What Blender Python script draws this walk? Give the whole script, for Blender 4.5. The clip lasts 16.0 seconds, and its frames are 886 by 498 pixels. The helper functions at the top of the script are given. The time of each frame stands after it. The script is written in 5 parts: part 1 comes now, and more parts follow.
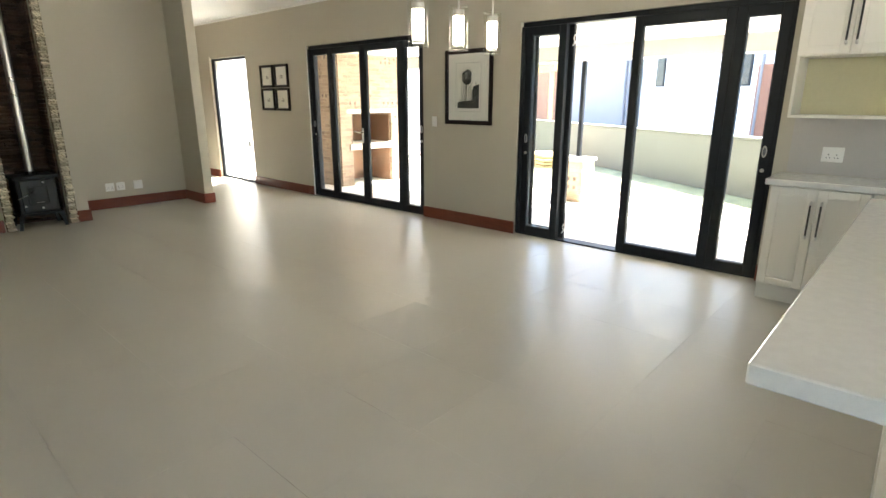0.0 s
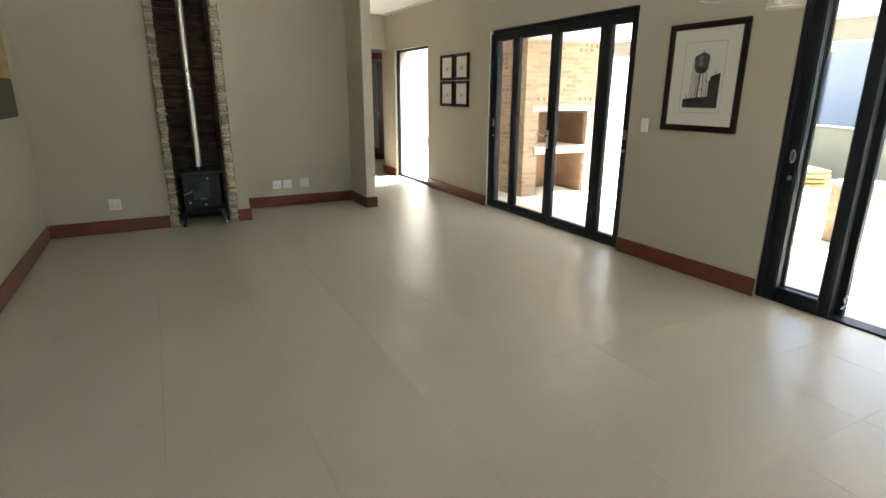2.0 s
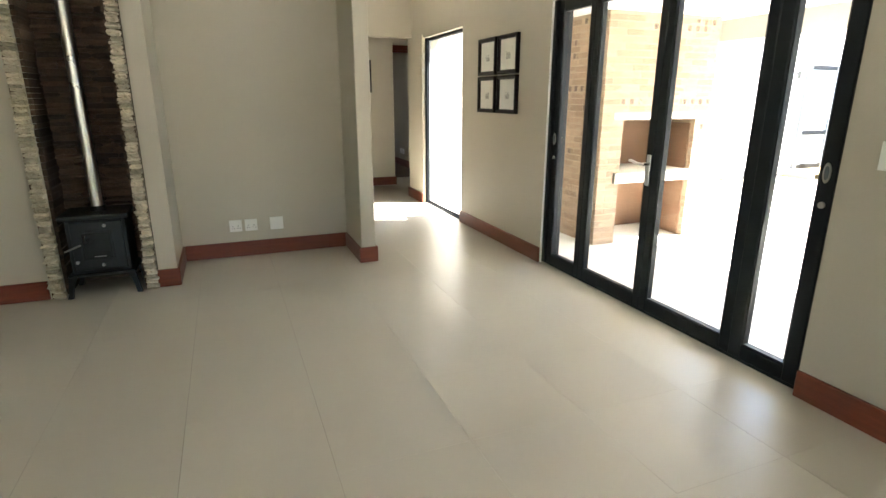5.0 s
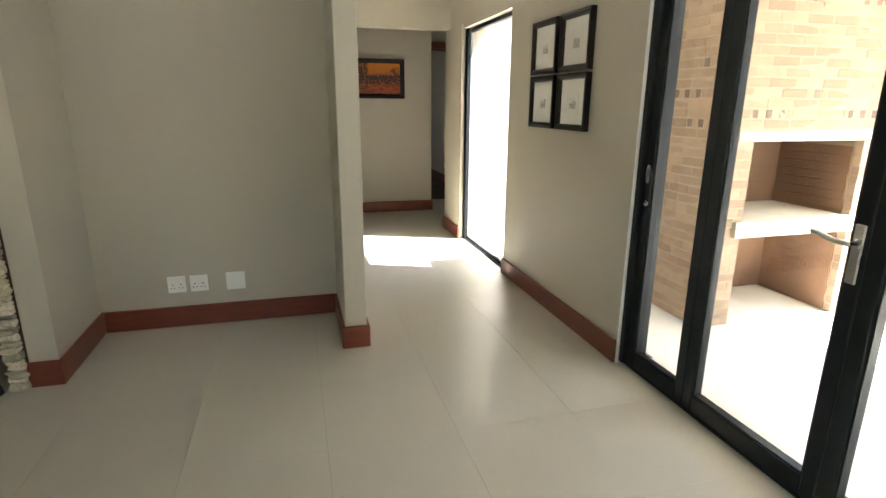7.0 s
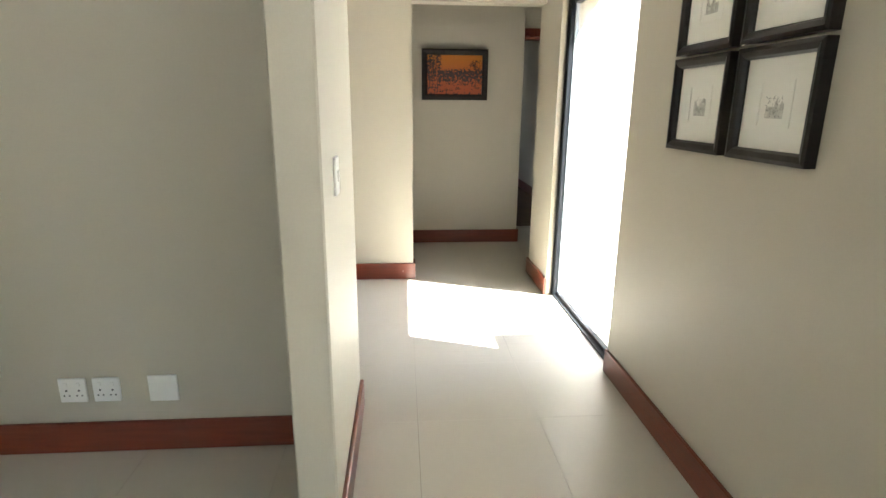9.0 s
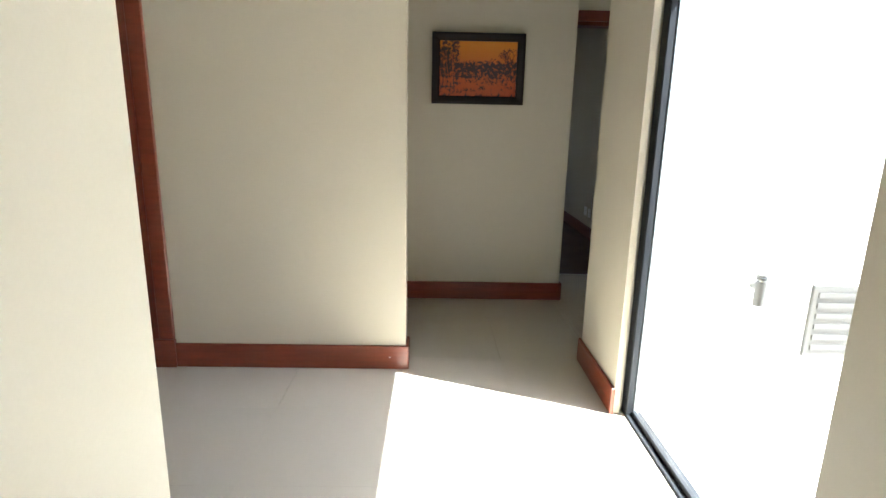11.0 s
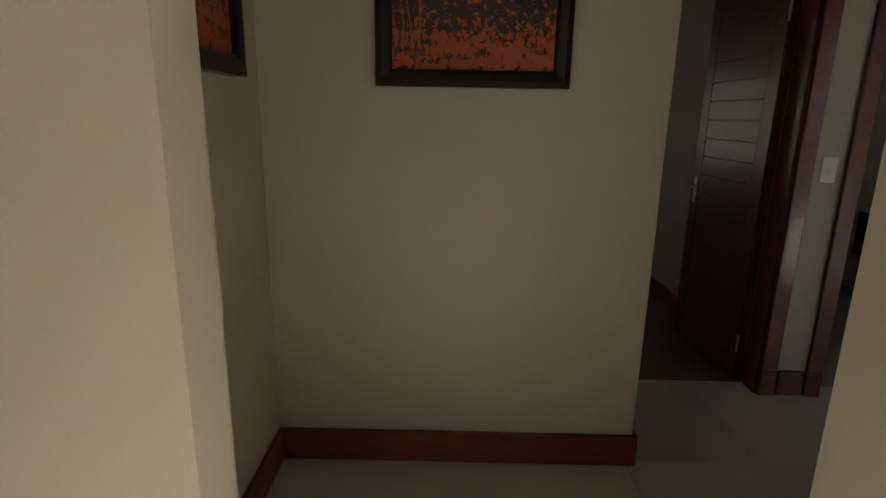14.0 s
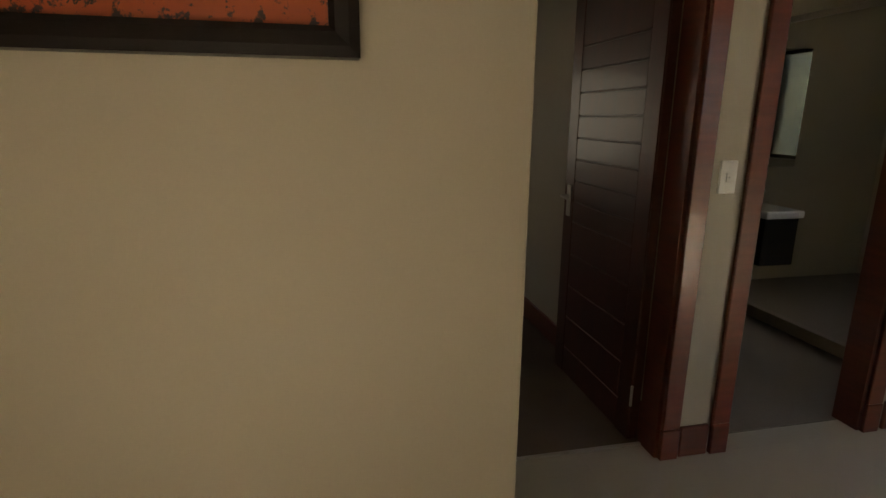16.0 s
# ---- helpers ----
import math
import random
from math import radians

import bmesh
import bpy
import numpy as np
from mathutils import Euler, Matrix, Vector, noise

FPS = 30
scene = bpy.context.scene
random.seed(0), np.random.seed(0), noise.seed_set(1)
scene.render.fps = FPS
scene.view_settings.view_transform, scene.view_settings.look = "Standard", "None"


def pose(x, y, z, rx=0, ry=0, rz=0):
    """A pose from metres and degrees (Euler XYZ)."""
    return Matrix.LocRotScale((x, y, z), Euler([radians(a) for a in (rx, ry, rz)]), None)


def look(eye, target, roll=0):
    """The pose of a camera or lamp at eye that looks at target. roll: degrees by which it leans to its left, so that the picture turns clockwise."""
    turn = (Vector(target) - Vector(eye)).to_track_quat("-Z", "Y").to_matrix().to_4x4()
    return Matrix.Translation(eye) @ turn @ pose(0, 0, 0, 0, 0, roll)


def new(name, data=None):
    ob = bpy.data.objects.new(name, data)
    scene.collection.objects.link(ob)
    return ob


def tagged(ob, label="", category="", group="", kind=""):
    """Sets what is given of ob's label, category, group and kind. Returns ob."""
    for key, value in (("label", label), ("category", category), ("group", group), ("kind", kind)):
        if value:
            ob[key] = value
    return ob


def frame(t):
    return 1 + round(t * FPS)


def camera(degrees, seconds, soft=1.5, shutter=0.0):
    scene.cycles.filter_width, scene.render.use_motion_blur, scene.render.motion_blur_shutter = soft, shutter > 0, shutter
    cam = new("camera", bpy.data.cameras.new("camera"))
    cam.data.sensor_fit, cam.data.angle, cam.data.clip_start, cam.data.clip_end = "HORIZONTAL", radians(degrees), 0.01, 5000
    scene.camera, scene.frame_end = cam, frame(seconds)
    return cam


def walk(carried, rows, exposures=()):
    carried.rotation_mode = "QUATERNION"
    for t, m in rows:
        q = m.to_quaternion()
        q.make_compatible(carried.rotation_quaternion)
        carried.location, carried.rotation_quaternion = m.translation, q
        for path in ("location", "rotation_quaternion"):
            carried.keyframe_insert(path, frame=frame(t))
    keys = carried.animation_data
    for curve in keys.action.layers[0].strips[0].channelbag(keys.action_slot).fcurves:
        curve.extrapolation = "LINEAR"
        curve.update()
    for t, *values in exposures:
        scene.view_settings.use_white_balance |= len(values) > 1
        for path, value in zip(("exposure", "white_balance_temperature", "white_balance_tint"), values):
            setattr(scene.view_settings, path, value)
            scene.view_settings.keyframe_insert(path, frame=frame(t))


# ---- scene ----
cam = camera(79.1, 16.0)
PATH = [
    (0, (0.103, 0.366, 1.412), (1.535, 1.654, 0.874), -0.0),
    (0.5, (0.432, 0.52, 1.421), (1.742, 1.928, 0.873), -0.0),
    (1, (0.666, 0.776, 1.403), (1.833, 2.305, 0.856), 0.1),
    (1.5, (0.908, 1.075, 1.393), (1.927, 2.706, 0.843), 0.3),
    (2, (1.133, 1.395, 1.412), (2.026, 3.096, 0.855), 0.3),
    (2.5, (1.345, 1.703, 1.404), (2.191, 3.428, 0.847), 0.4),
    (3, (1.49, 2.054, 1.399), (2.325, 3.785, 0.845), 0.5),
    (3.5, (1.739, 2.374, 1.41), (2.542, 4.117, 0.849), 0.4),
    (6, (2.786, 4.169, 1.367), (3.434, 5.987, 0.841), 0.3),
    (6.5, (2.983, 4.525, 1.369), (3.58, 6.36, 0.846), 0.5),
    (7, (3.186, 4.889, 1.391), (3.699, 6.751, 0.869), 0.4),
    (7.5, (3.361, 5.243, 1.394), (3.784, 7.127, 0.874), 0.2),
    (8, (3.52, 5.606, 1.397), (3.828, 7.513, 0.878), 0.4),
    (8.5, (3.642, 5.99, 1.408), (3.855, 7.909, 0.887), 0.2),
    (9, (3.75, 6.388, 1.395), (3.895, 8.315, 0.88), 0.5),
    (11.3, (4.005, 8.167, 1.324), (4.018, 10.114, 0.865), 0.9),
    (11.5, (4.036, 8.322, 1.348), (4.025, 10.263, 0.868), 0.6),
    (12, (4.057, 8.709, 1.362), (4.023, 10.648, 0.874), 0.8),
    (12.5, (4.092, 9.06, 1.356), (4.047, 11.0, 0.873), 0.8),
    (13, (4.107, 9.407, 1.357), (4.066, 11.349, 0.881), 0.9),
    (13.5, (4.142, 9.706, 1.366), (4.116, 11.646, 0.882), 0.9),
    (14, (4.19, 9.982, 1.361), (4.173, 11.922, 0.877), 1.0),
    (14.5, (4.253, 10.22, 1.357), (4.284, 12.161, 0.873), 0.9),
    (15, (4.347, 10.435, 1.352), (4.447, 12.375, 0.873), 0.8),
    (15.5, (4.422, 10.622, 1.351), (4.644, 12.552, 0.875), 0.6),
    (16, (4.515, 10.799, 1.349), (4.927, 12.697, 0.871), 0.5),
]
EXPOSURES = [(0.0, 4.1, 6250, 10), (1.0, 3.63, 6250, 9), (3.0, 4.25, 6250, 10), (3.5, 4.45, 6250, 10), (6.5, 4.0, 6250, 10), (8.0, 3.95, 6200, 10), (9.0, 4.30, 5900, 9),
             (11.5, 3.95, 5700, 8), (12.0, 3.8, 5650, 8), (12.5, 3.55, 5700, 8), (13.0, 3.38, 5980, 8), (13.5, 3.0, 6250, 8), (14.0, 2.85, 6600, 11), (14.5, 3.0, 7300, 11), (15.0, 3.32, 7650, 12), (15.5, 3.46, 7950, 13), (16.0, 3.58, 8000, 14)]
walk(cam, [(t, look(eye, target, roll)) for t, eye, target, roll in PATH],
     exposures=EXPOSURES)

# ---- light ----
SUN_AZ = math.atan2(-0.396, 1.0)      # the sun stands over +x, a little towards -y
SUN_EL = radians(56)
world = bpy.data.worlds.new("sky")
world.use_nodes = True
scene.world = world
wn = world.node_tree.nodes
sky = wn.new("ShaderNodeTexSky")
sky.sky_type = "NISHITA"
sky.sun_disc = False
sky.dust_density = 1.6
sky.sun_elevation = SUN_EL
sky.sun_rotation = math.pi / 2 - SUN_AZ
wn["Background"].inputs["Strength"].default_value = 0.12
world.node_tree.links.new(sky.outputs[0], wn["Background"].inputs["Color"])
sun = new("sun", bpy.data.lights.new("sun", "SUN"))
sun.data.energy = 5.0
sun.data.angle = radians(0.5)
sun.data.color = (1.0, 0.95, 0.88)
sun_dir = Vector((math.cos(SUN_AZ) * math.cos(SUN_EL), math.sin(SUN_AZ) * math.cos(SUN_EL), math.sin(SUN_EL)))
sun.matrix_world = look(sun_dir * 30, (0, 0, 0))


# ---- materials ----
def mat(name, color, rough=0.6, metal=0.0, vary=0.12, scale=6.0, grain=60.0, bump=0.08, obj_vary=0.0, stretch=(1, 1, 1), spec=0.5, dist=0.004, coat=0.0, rvary=0.08):
    """A surface with its colour broken at two scales, a fine relief, and tone that may differ from piece to piece."""
    m = bpy.data.materials.new(name)
    m.use_nodes = True
    nt = m.node_tree
    N, L = nt.nodes, nt.links
    b = N["Principled BSDF"]
    geo = N.new("ShaderNodeNewGeometry")
    mp = N.new("ShaderNodeMapping")
    mp.inputs["Scale"].default_value = stretch
    L.new(geo.outputs["Position"], mp.inputs["Vector"])
    n1 = N.new("ShaderNodeTexNoise")
    n1.inputs["Scale"].default_value = scale
    n1.inputs["Detail"].default_value = 5
    n2 = N.new("ShaderNodeTexNoise")
    n2.inputs["Scale"].default_value = grain
    n2.inputs["Detail"].default_value = 3
    for n in (n1, n2):
        L.new(mp.outputs[0], n.inputs["Vector"])
    mix = N.new("ShaderNodeMath")
    mix.operation = "MULTIPLY_ADD"
    mix.inputs[1].default_value = 0.6
    half = N.new("ShaderNodeMath")
    half.operation = "MULTIPLY"
    half.inputs[1].default_value = 0.4
    L.new(n2.outputs["Fac"], half.inputs[0])
    L.new(n1.outputs["Fac"], mix.inputs[0])
    L.new(half.outputs[0], mix.inputs[2])
    rng = N.new("ShaderNodeMapRange")
    rng.inputs["From Min"].default_value = 0.3
    rng.inputs["From Max"].default_value = 0.7
    rng.inputs["To Min"].default_value = 1 - vary
    rng.inputs["To Max"].default_value = 1 + vary
    L.new(mix.outputs[0], rng.inputs["Value"])
    value = rng.outputs[0]
    if obj_vary:
        oi = N.new("ShaderNodeObjectInfo")
        orr = N.new("ShaderNodeMapRange")
        orr.inputs["To Min"].default_value = 1 - obj_vary
        orr.inputs["To Max"].default_value = 1 + obj_vary
        L.new(oi.outputs["Random"], orr.inputs["Value"])
        mul = N.new("ShaderNodeMath")
        mul.operation = "MULTIPLY"
        L.new(value, mul.inputs[0])
        L.new(orr.outputs[0], mul.inputs[1])
        value = mul.outputs[0]
    hsv = N.new("ShaderNodeHueSaturation")
    hsv.inputs["Color"].default_value = (*color, 1)
    L.new(value, hsv.inputs["Value"])
    L.new(hsv.outputs[0], b.inputs["Base Color"])
    rr = N.new("ShaderNodeMapRange")
    rr.inputs["To Min"].default_value = max(0.02, rough - rvary)
    rr.inputs["To Max"].default_value = min(1, rough + rvary)
    L.new(n1.outputs["Fac"], rr.inputs["Value"])
    L.new(rr.outputs[0], b.inputs["Roughness"])
    b.inputs["Metallic"].default_value = metal
    b.inputs["Specular IOR Level"].default_value = spec
    b.inputs["Coat Weight"].default_value = coat
    b.inputs["Coat Roughness"].default_value = 0.12
    if bump:
        bp = N.new("ShaderNodeBump")
        bp.inputs["Strength"].default_value = bump
        bp.inputs["Distance"].default_value = dist
        L.new(n2.outputs["Fac"], bp.inputs["Height"])
        L.new(bp.outputs[0], b.inputs["Normal"])
    return m


def glass_mat(name, tint=(1, 1, 1), gloss=0.9):
    """Thin clear glass: what is behind shows through, and it mirrors more at a slant."""
    m = bpy.data.materials.new(name)
    m.use_nodes = True
    N, L = m.node_tree.nodes, m.node_tree.links
    N.remove(N["Principled BSDF"])
    tr = N.new("ShaderNodeBsdfTransparent")
    tr.inputs["Color"].default_value = (*tint, 1)
    gl = N.new("ShaderNodeBsdfGlossy")
    gl.inputs["Roughness"].default_value = 0.02
    fr = N.new("ShaderNodeLayerWeight")
    fr.inputs["Blend"].default_value = 0.5
    pw = N.new("ShaderNodeMath")
    pw.operation = "POWER"
    pw.inputs[1].default_value = 5.0
    L.new(fr.outputs["Facing"], pw.inputs[0])
    k = N.new("ShaderNodeMath")
    k.operation = "MULTIPLY_ADD"
    k.inputs[1].default_value = 0.9 * gloss
    k.inputs[2].default_value = 0.04 * gloss
    mx = N.new("ShaderNodeMixShader")
    L.new(pw.outputs[0], k.inputs[0])
    L.new(k.outputs[0], mx.inputs[0])
    L.new(tr.outputs[0], mx.inputs[1])
    L.new(gl.outputs[0], mx.inputs[2])
    L.new(mx.outputs[0], N["Material Output"].inputs["Surface"])
    return m


def glow_mat(name, color, strength):
    m = bpy.data.materials.new(name)
    m.use_nodes = True
    b = m.node_tree.nodes["Principled BSDF"]
    b.inputs["Base Color"].default_value = (*color, 1)
    b.inputs["Emission Color"].default_value = (*color, 1)
    b.inputs["Emission Strength"].default_value = strength
    b.inputs["Roughness"].default_value = 0.4
    return m


def sunset_mat(name):
    """A printed bush landscape: orange sky that reddens downward, dark scrub over the lower two thirds. Generated coordinates of the sheet."""
    m = bpy.data.materials.new(name)
    m.use_nodes = True
    N, L = m.node_tree.nodes, m.node_tree.links
    b = N["Principled BSDF"]
    b.inputs["Roughness"].default_value = 0.55
    co = N.new("ShaderNodeTexCoord")
    sep = N.new("ShaderNodeSeparateXYZ")
    L.new(co.outputs["Generated"], sep.inputs[0])
    base = N.new("ShaderNodeValToRGB")
    e = base.color_ramp.elements
    e[0].position, e[0].color = 0.0, (0.34, 0.068, 0.022, 1)
    e[1].position, e[1].color = 1.0, (0.60, 0.21, 0.015, 1)
    mid = base.color_ramp.elements.new(0.5)
    mid.color = (0.44, 0.10, 0.022, 1)
    L.new(sep.outputs["Z"], base.inputs["Fac"])
    def band(axis, steps):
        """A coverage that changes along one axis of the sheet."""
        r = N.new("ShaderNodeValToRGB")
        r.color_ramp.elements[0].position, r.color_ramp.elements[1].position = steps[0][0], steps[-1][0]
        for el, v in ((r.color_ramp.elements[0], steps[0][1]), (r.color_ramp.elements[1], steps[-1][1])):
            el.color = (v, v, v, 1)
        for p, v in steps[1:-1]:
            r.color_ramp.elements.new(p).color = (v, v, v, 1)
        L.new(sep.outputs[axis], r.inputs["Fac"])
        return r.outputs["Color"]

    scrub = band("Z", ((0.0, 0.42), (0.08, 0.36), (0.20, 0.35), (0.34, 0.46), (0.46, 0.52), (0.58, 0.53), (0.65, 0.38), (0.71, 0.0)))
    tree = N.new("ShaderNodeMath")
    tree.operation = "MULTIPLY"
    L.new(band("X", ((0.0, 1.0), (0.24, 1.0), (0.36, 0.0))), tree.inputs[0])
    L.new(band("Z", ((0.0, 0.40), (0.30, 0.46), (0.60, 0.49), (0.96, 0.47))), tree.inputs[1])
    cov = N.new("ShaderNodeMath")
    cov.operation = "MAXIMUM"
    L.new(scrub, cov.inputs[0])
    L.new(tree.outputs[0], cov.inputs[1])
    mp = N.new("ShaderNodeMapping")
    mp.inputs["Scale"].default_value = (1.6, 1.6, 1.0)
    L.new(co.outputs["Generated"], mp.inputs["Vector"])
    nz = N.new("ShaderNodeTexNoise")
    nz.inputs["Scale"].default_value = 15.0
    nz.inputs["Detail"].default_value = 7
    nz.inputs["Roughness"].default_value = 0.66
    nz.inputs["Distortion"].default_value = 0.2
    L.new(mp.outputs[0], nz.inputs["Vector"])
    add = N.new("ShaderNodeMath")
    add.operation = "ADD"
    L.new(nz.outputs["Fac"], add.inputs[0])
    L.new(cov.outputs[0], add.inputs[1])
    st = N.new("ShaderNodeMapRange")
    st.inputs["From Min"].default_value = 0.93
    st.inputs["From Max"].default_value = 0.98
    L.new(add.outputs[0], st.inputs["Value"])
    mx = N.new("ShaderNodeMix")
    mx.data_type = "RGBA"
    L.new(st.outputs[0], mx.inputs["Factor"])
    L.new(base.outputs["Color"], mx.inputs["A"])
    mx.inputs["B"].default_value = (0.045, 0.024, 0.024, 1)
    L.new(mx.outputs["Result"], b.inputs["Base Color"])
    return m


WALL = mat("taupe_paint", (0.47, 0.43, 0.34), 0.55, vary=0.03, scale=1.3, grain=160, bump=0.05, dist=0.002)
CEIL = mat("ceiling_paint", (0.78, 0.77, 0.74), 0.8, vary=0.02, scale=1.0, grain=120, bump=0.04, dist=0.002)
BOARD = mat("mahogany_stain", (0.155, 0.034, 0.015), 0.34, vary=0.28, scale=5, grain=90, bump=0.08, stretch=(1, 1, 9), dist=0.002, coat=0.25)
TILE = mat("porcelain_tile", (0.47, 0.435, 0.365), 0.35, vary=0.03, scale=3.0, grain=240, bump=0.008, obj_vary=0.002, dist=0.001, rvary=0.03, spec=0.42)
GROUT = mat("grout", (0.15, 0.135, 0.11), 0.9, vary=0.25, scale=3)
ALU = mat("charcoal_aluminium", (0.015, 0.017, 0.020), 0.48, metal=0.0, vary=0.1, scale=8, grain=300, bump=0.02, dist=0.001)
ALU.node_tree.nodes["Principled BSDF"].inputs["Specular IOR Level"].default_value = 0.22
STEEL = mat("brushed_steel", (0.62, 0.6, 0.56), 0.3, metal=1.0, vary=0.06, scale=12, grain=200, bump=0.02, dist=0.001)
GLASS = glass_mat("window_glass", (0.97, 0.98, 0.975), 0.7)
# tint dims the daylight that the bathroom mirror picks up
TINTED = glass_mat("dimming_bath_glass", (0.17, 0.18, 0.16), 0.5)
CLEAR = glass_mat("lamp_glass", (0.985, 0.985, 0.975), 0.5)
PIC_GLASS = glass_mat("picture_glass", (0.98, 0.98, 0.98), 0.35)
RIM = mat("ground_glass_edge", (0.45, 0.45, 0.42), 0.2, vary=0.02, bump=0.0)
WHITE_PL = mat("white_plastic", (0.80, 0.79, 0.75), 0.35, vary=0.02, bump=0.0)
DARK_PL = mat("dark_slot", (0.02, 0.02, 0.02), 0.6, vary=0.1, bump=0.0)
STONE = mat("sandstone_ledge", (0.52, 0.46, 0.34), 0.85, vary=0.3, scale=14, grain=90, bump=0.6, obj_vary=0.35, dist=0.01)
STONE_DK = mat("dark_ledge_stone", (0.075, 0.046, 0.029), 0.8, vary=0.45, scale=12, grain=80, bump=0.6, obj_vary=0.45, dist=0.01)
IRON = mat("cast_iron", (0.017, 0.02, 0.02), 0.5, metal=0.25, vary=0.25, scale=18, grain=220, bump=0.25, dist=0.002)
STOVE_GLASS = mat("sooty_glass", (0.016, 0.018, 0.018), 0.22, vary=0.4, scale=9, bump=0.0)
FITTING = mat("grey_outdoor_fitting", (0.045, 0.045, 0.042), 0.5, vary=0.1, scale=12, bump=0.02)
FRAME = mat("black_frame_wood", (0.018, 0.014, 0.013), 0.33, vary=0.2, scale=7, grain=120, bump=0.06, stretch=(1, 1, 4), dist=0.001, spec=0.22)
FRAME_BR = mat("dark_walnut_frame", (0.019, 0.012, 0.010), 0.36, vary=0.25, scale=7, grain=120, bump=0.06, stretch=(1, 1, 4), dist=0.001, spec=0.22)
PAPER = mat("mount_card", (0.74, 0.72, 0.65), 0.75, vary=0.02, scale=9, grain=200, bump=0.03, dist=0.001)
INK = mat("print_ink", (0.05, 0.047, 0.04), 0.7, vary=0.95, scale=22, grain=160, bump=0.0)
INK_MID = mat("print_ink_grey", (0.10, 0.097, 0.088), 0.7, vary=0.7, scale=40, grain=200, bump=0.0)
PENCIL = mat("pencil_wash", (0.47, 0.455, 0.40), 0.75, vary=0.5, scale=60, grain=300, bump=0.0)
INK_PALE = mat("print_ink_pale", (0.22, 0.215, 0.195), 0.7, vary=0.5, scale=40, grain=200, bump=0.0)
SUNSET = sunset_mat("bush_sunset_print")
SILH = mat("print_silhouette", (0.035, 0.02, 0.015), 0.6, vary=0.4, scale=50, grain=200, bump=0.0)
SILH_RED = mat("print_trunk_red", (0.40, 0.10, 0.03), 0.6, vary=0.4, scale=50, grain=200, bump=0.0)
CUP = mat("cream_lacquer", (0.76, 0.73, 0.65), 0.35, vary=0.02, scale=3, grain=150, bump=0.02, dist=0.001)
CUP_IN = mat("olive_shelf_lining", (0.68, 0.64, 0.41), 0.5, vary=0.04, scale=3, bump=0.02)
TOP = mat("quartz_worktop", (0.66, 0.645, 0.60), 0.18, vary=0.05, scale=30, grain=260, bump=0.01, dist=0.001)
SPLASH = mat("grey_splashback", (0.46, 0.43, 0.39), 0.45, vary=0.03, scale=2, bump=0.02)
BRICK = mat("peach_face_brick", (0.33, 0.235, 0.160), 0.85, vary=0.15, scale=18, grain=120, bump=0.4, obj_vary=0.2, dist=0.004)
BRICK_PIER = mat("sunburnt_pier_brick", (0.38, 0.275, 0.18), 0.85, vary=0.2, scale=18, grain=120, bump=0.4, obj_vary=0.15, dist=0.004)
BRICK_DK = mat("flashed_brick", (0.16, 0.115, 0.088), 0.85, vary=0.3, scale=18, grain=120, bump=0.4, obj_vary=0.3, dist=0.004)
BRICK_IN = mat("sooty_firebrick", (0.20, 0.115, 0.068), 0.9, vary=0.55, scale=2.4, grain=60, bump=0.5, obj_vary=0.25, dist=0.006)
MORTAR = mat("mortar", (0.37, 0.285, 0.205), 0.95, vary=0.15, scale=20, bump=0.4)
CONC = mat("pale_concrete", (0.60, 0.56, 0.47), 0.85, vary=0.12, scale=9, grain=90, bump=0.2)
PAVE = mat("patio_paving", (0.66, 0.63, 0.57), 0.6, vary=0.06, scale=2, grain=90, bump=0.06)
PLASTER = mat("white_plaster", (0.80, 0.79, 0.76), 0.8, vary=0.04, scale=3, grain=90, bump=0.1)
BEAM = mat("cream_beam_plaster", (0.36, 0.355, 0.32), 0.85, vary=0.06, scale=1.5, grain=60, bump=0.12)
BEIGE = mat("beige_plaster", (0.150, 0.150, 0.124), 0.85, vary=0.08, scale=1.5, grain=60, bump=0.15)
BLUE = mat("blue_grey_plaster", (0.172, 0.174, 0.186), 0.8, vary=0.05, scale=1.5, bump=0.1)
CLAD = mat("timber_cladding", (0.21, 0.095, 0.055), 0.7, vary=0.25, scale=4, grain=50, bump=0.2, stretch=(1, 1, 8))
LAWN = mat("lawn", (0.25, 0.265, 0.15), 0.95, vary=0.5, scale=3, grain=90, bump=0.8, dist=0.02)
GRAVEL = mat("pale_ground", (0.55, 0.52, 0.44), 0.95, vary=0.12, scale=1.2, grain=60, bump=0.4, dist=0.01)
DECK = mat("pine_step", (0.50, 0.36, 0.17), 0.7, vary=0.2, scale=5, grain=60, bump=0.2, stretch=(1, 6, 1))
CARPET = mat("brown_carpet", (0.16, 0.115, 0.085), 0.98, vary=0.2, scale=4, grain=260, bump=0.6, dist=0.006)
STONE_FL = mat("grey_brown_floor_tile", (0.20, 0.17, 0.14), 0.45, vary=0.12, scale=4, bump=0.04)
DOORWOOD = mat("dark_mahogany_door", (0.085, 0.022, 0.012), 0.38, vary=0.3, scale=4, grain=70, bump=0.02, stretch=(6, 6, 1), dist=0.002, coat=0.15)
FRONTWOOD = mat("red_meranti_door", (0.105, 0.029, 0.013), 0.4, vary=0.25, scale=4, grain=70, bump=0.1, stretch=(1, 1, 10), dist=0.002, coat=0.15)
MIRROR = mat("mirror", (0.85, 0.87, 0.86), 0.03, metal=1.0, vary=0.0, bump=0.0, rvary=0.01)
CERAMIC = mat("white_ceramic", (0.82, 0.82, 0.8), 0.12, vary=0.01, bump=0.0)
BEIGE_TILE = mat("bathroom_wall_tile", (0.42, 0.37, 0.28), 0.35, vary=0.05, scale=2, bump=0.02)
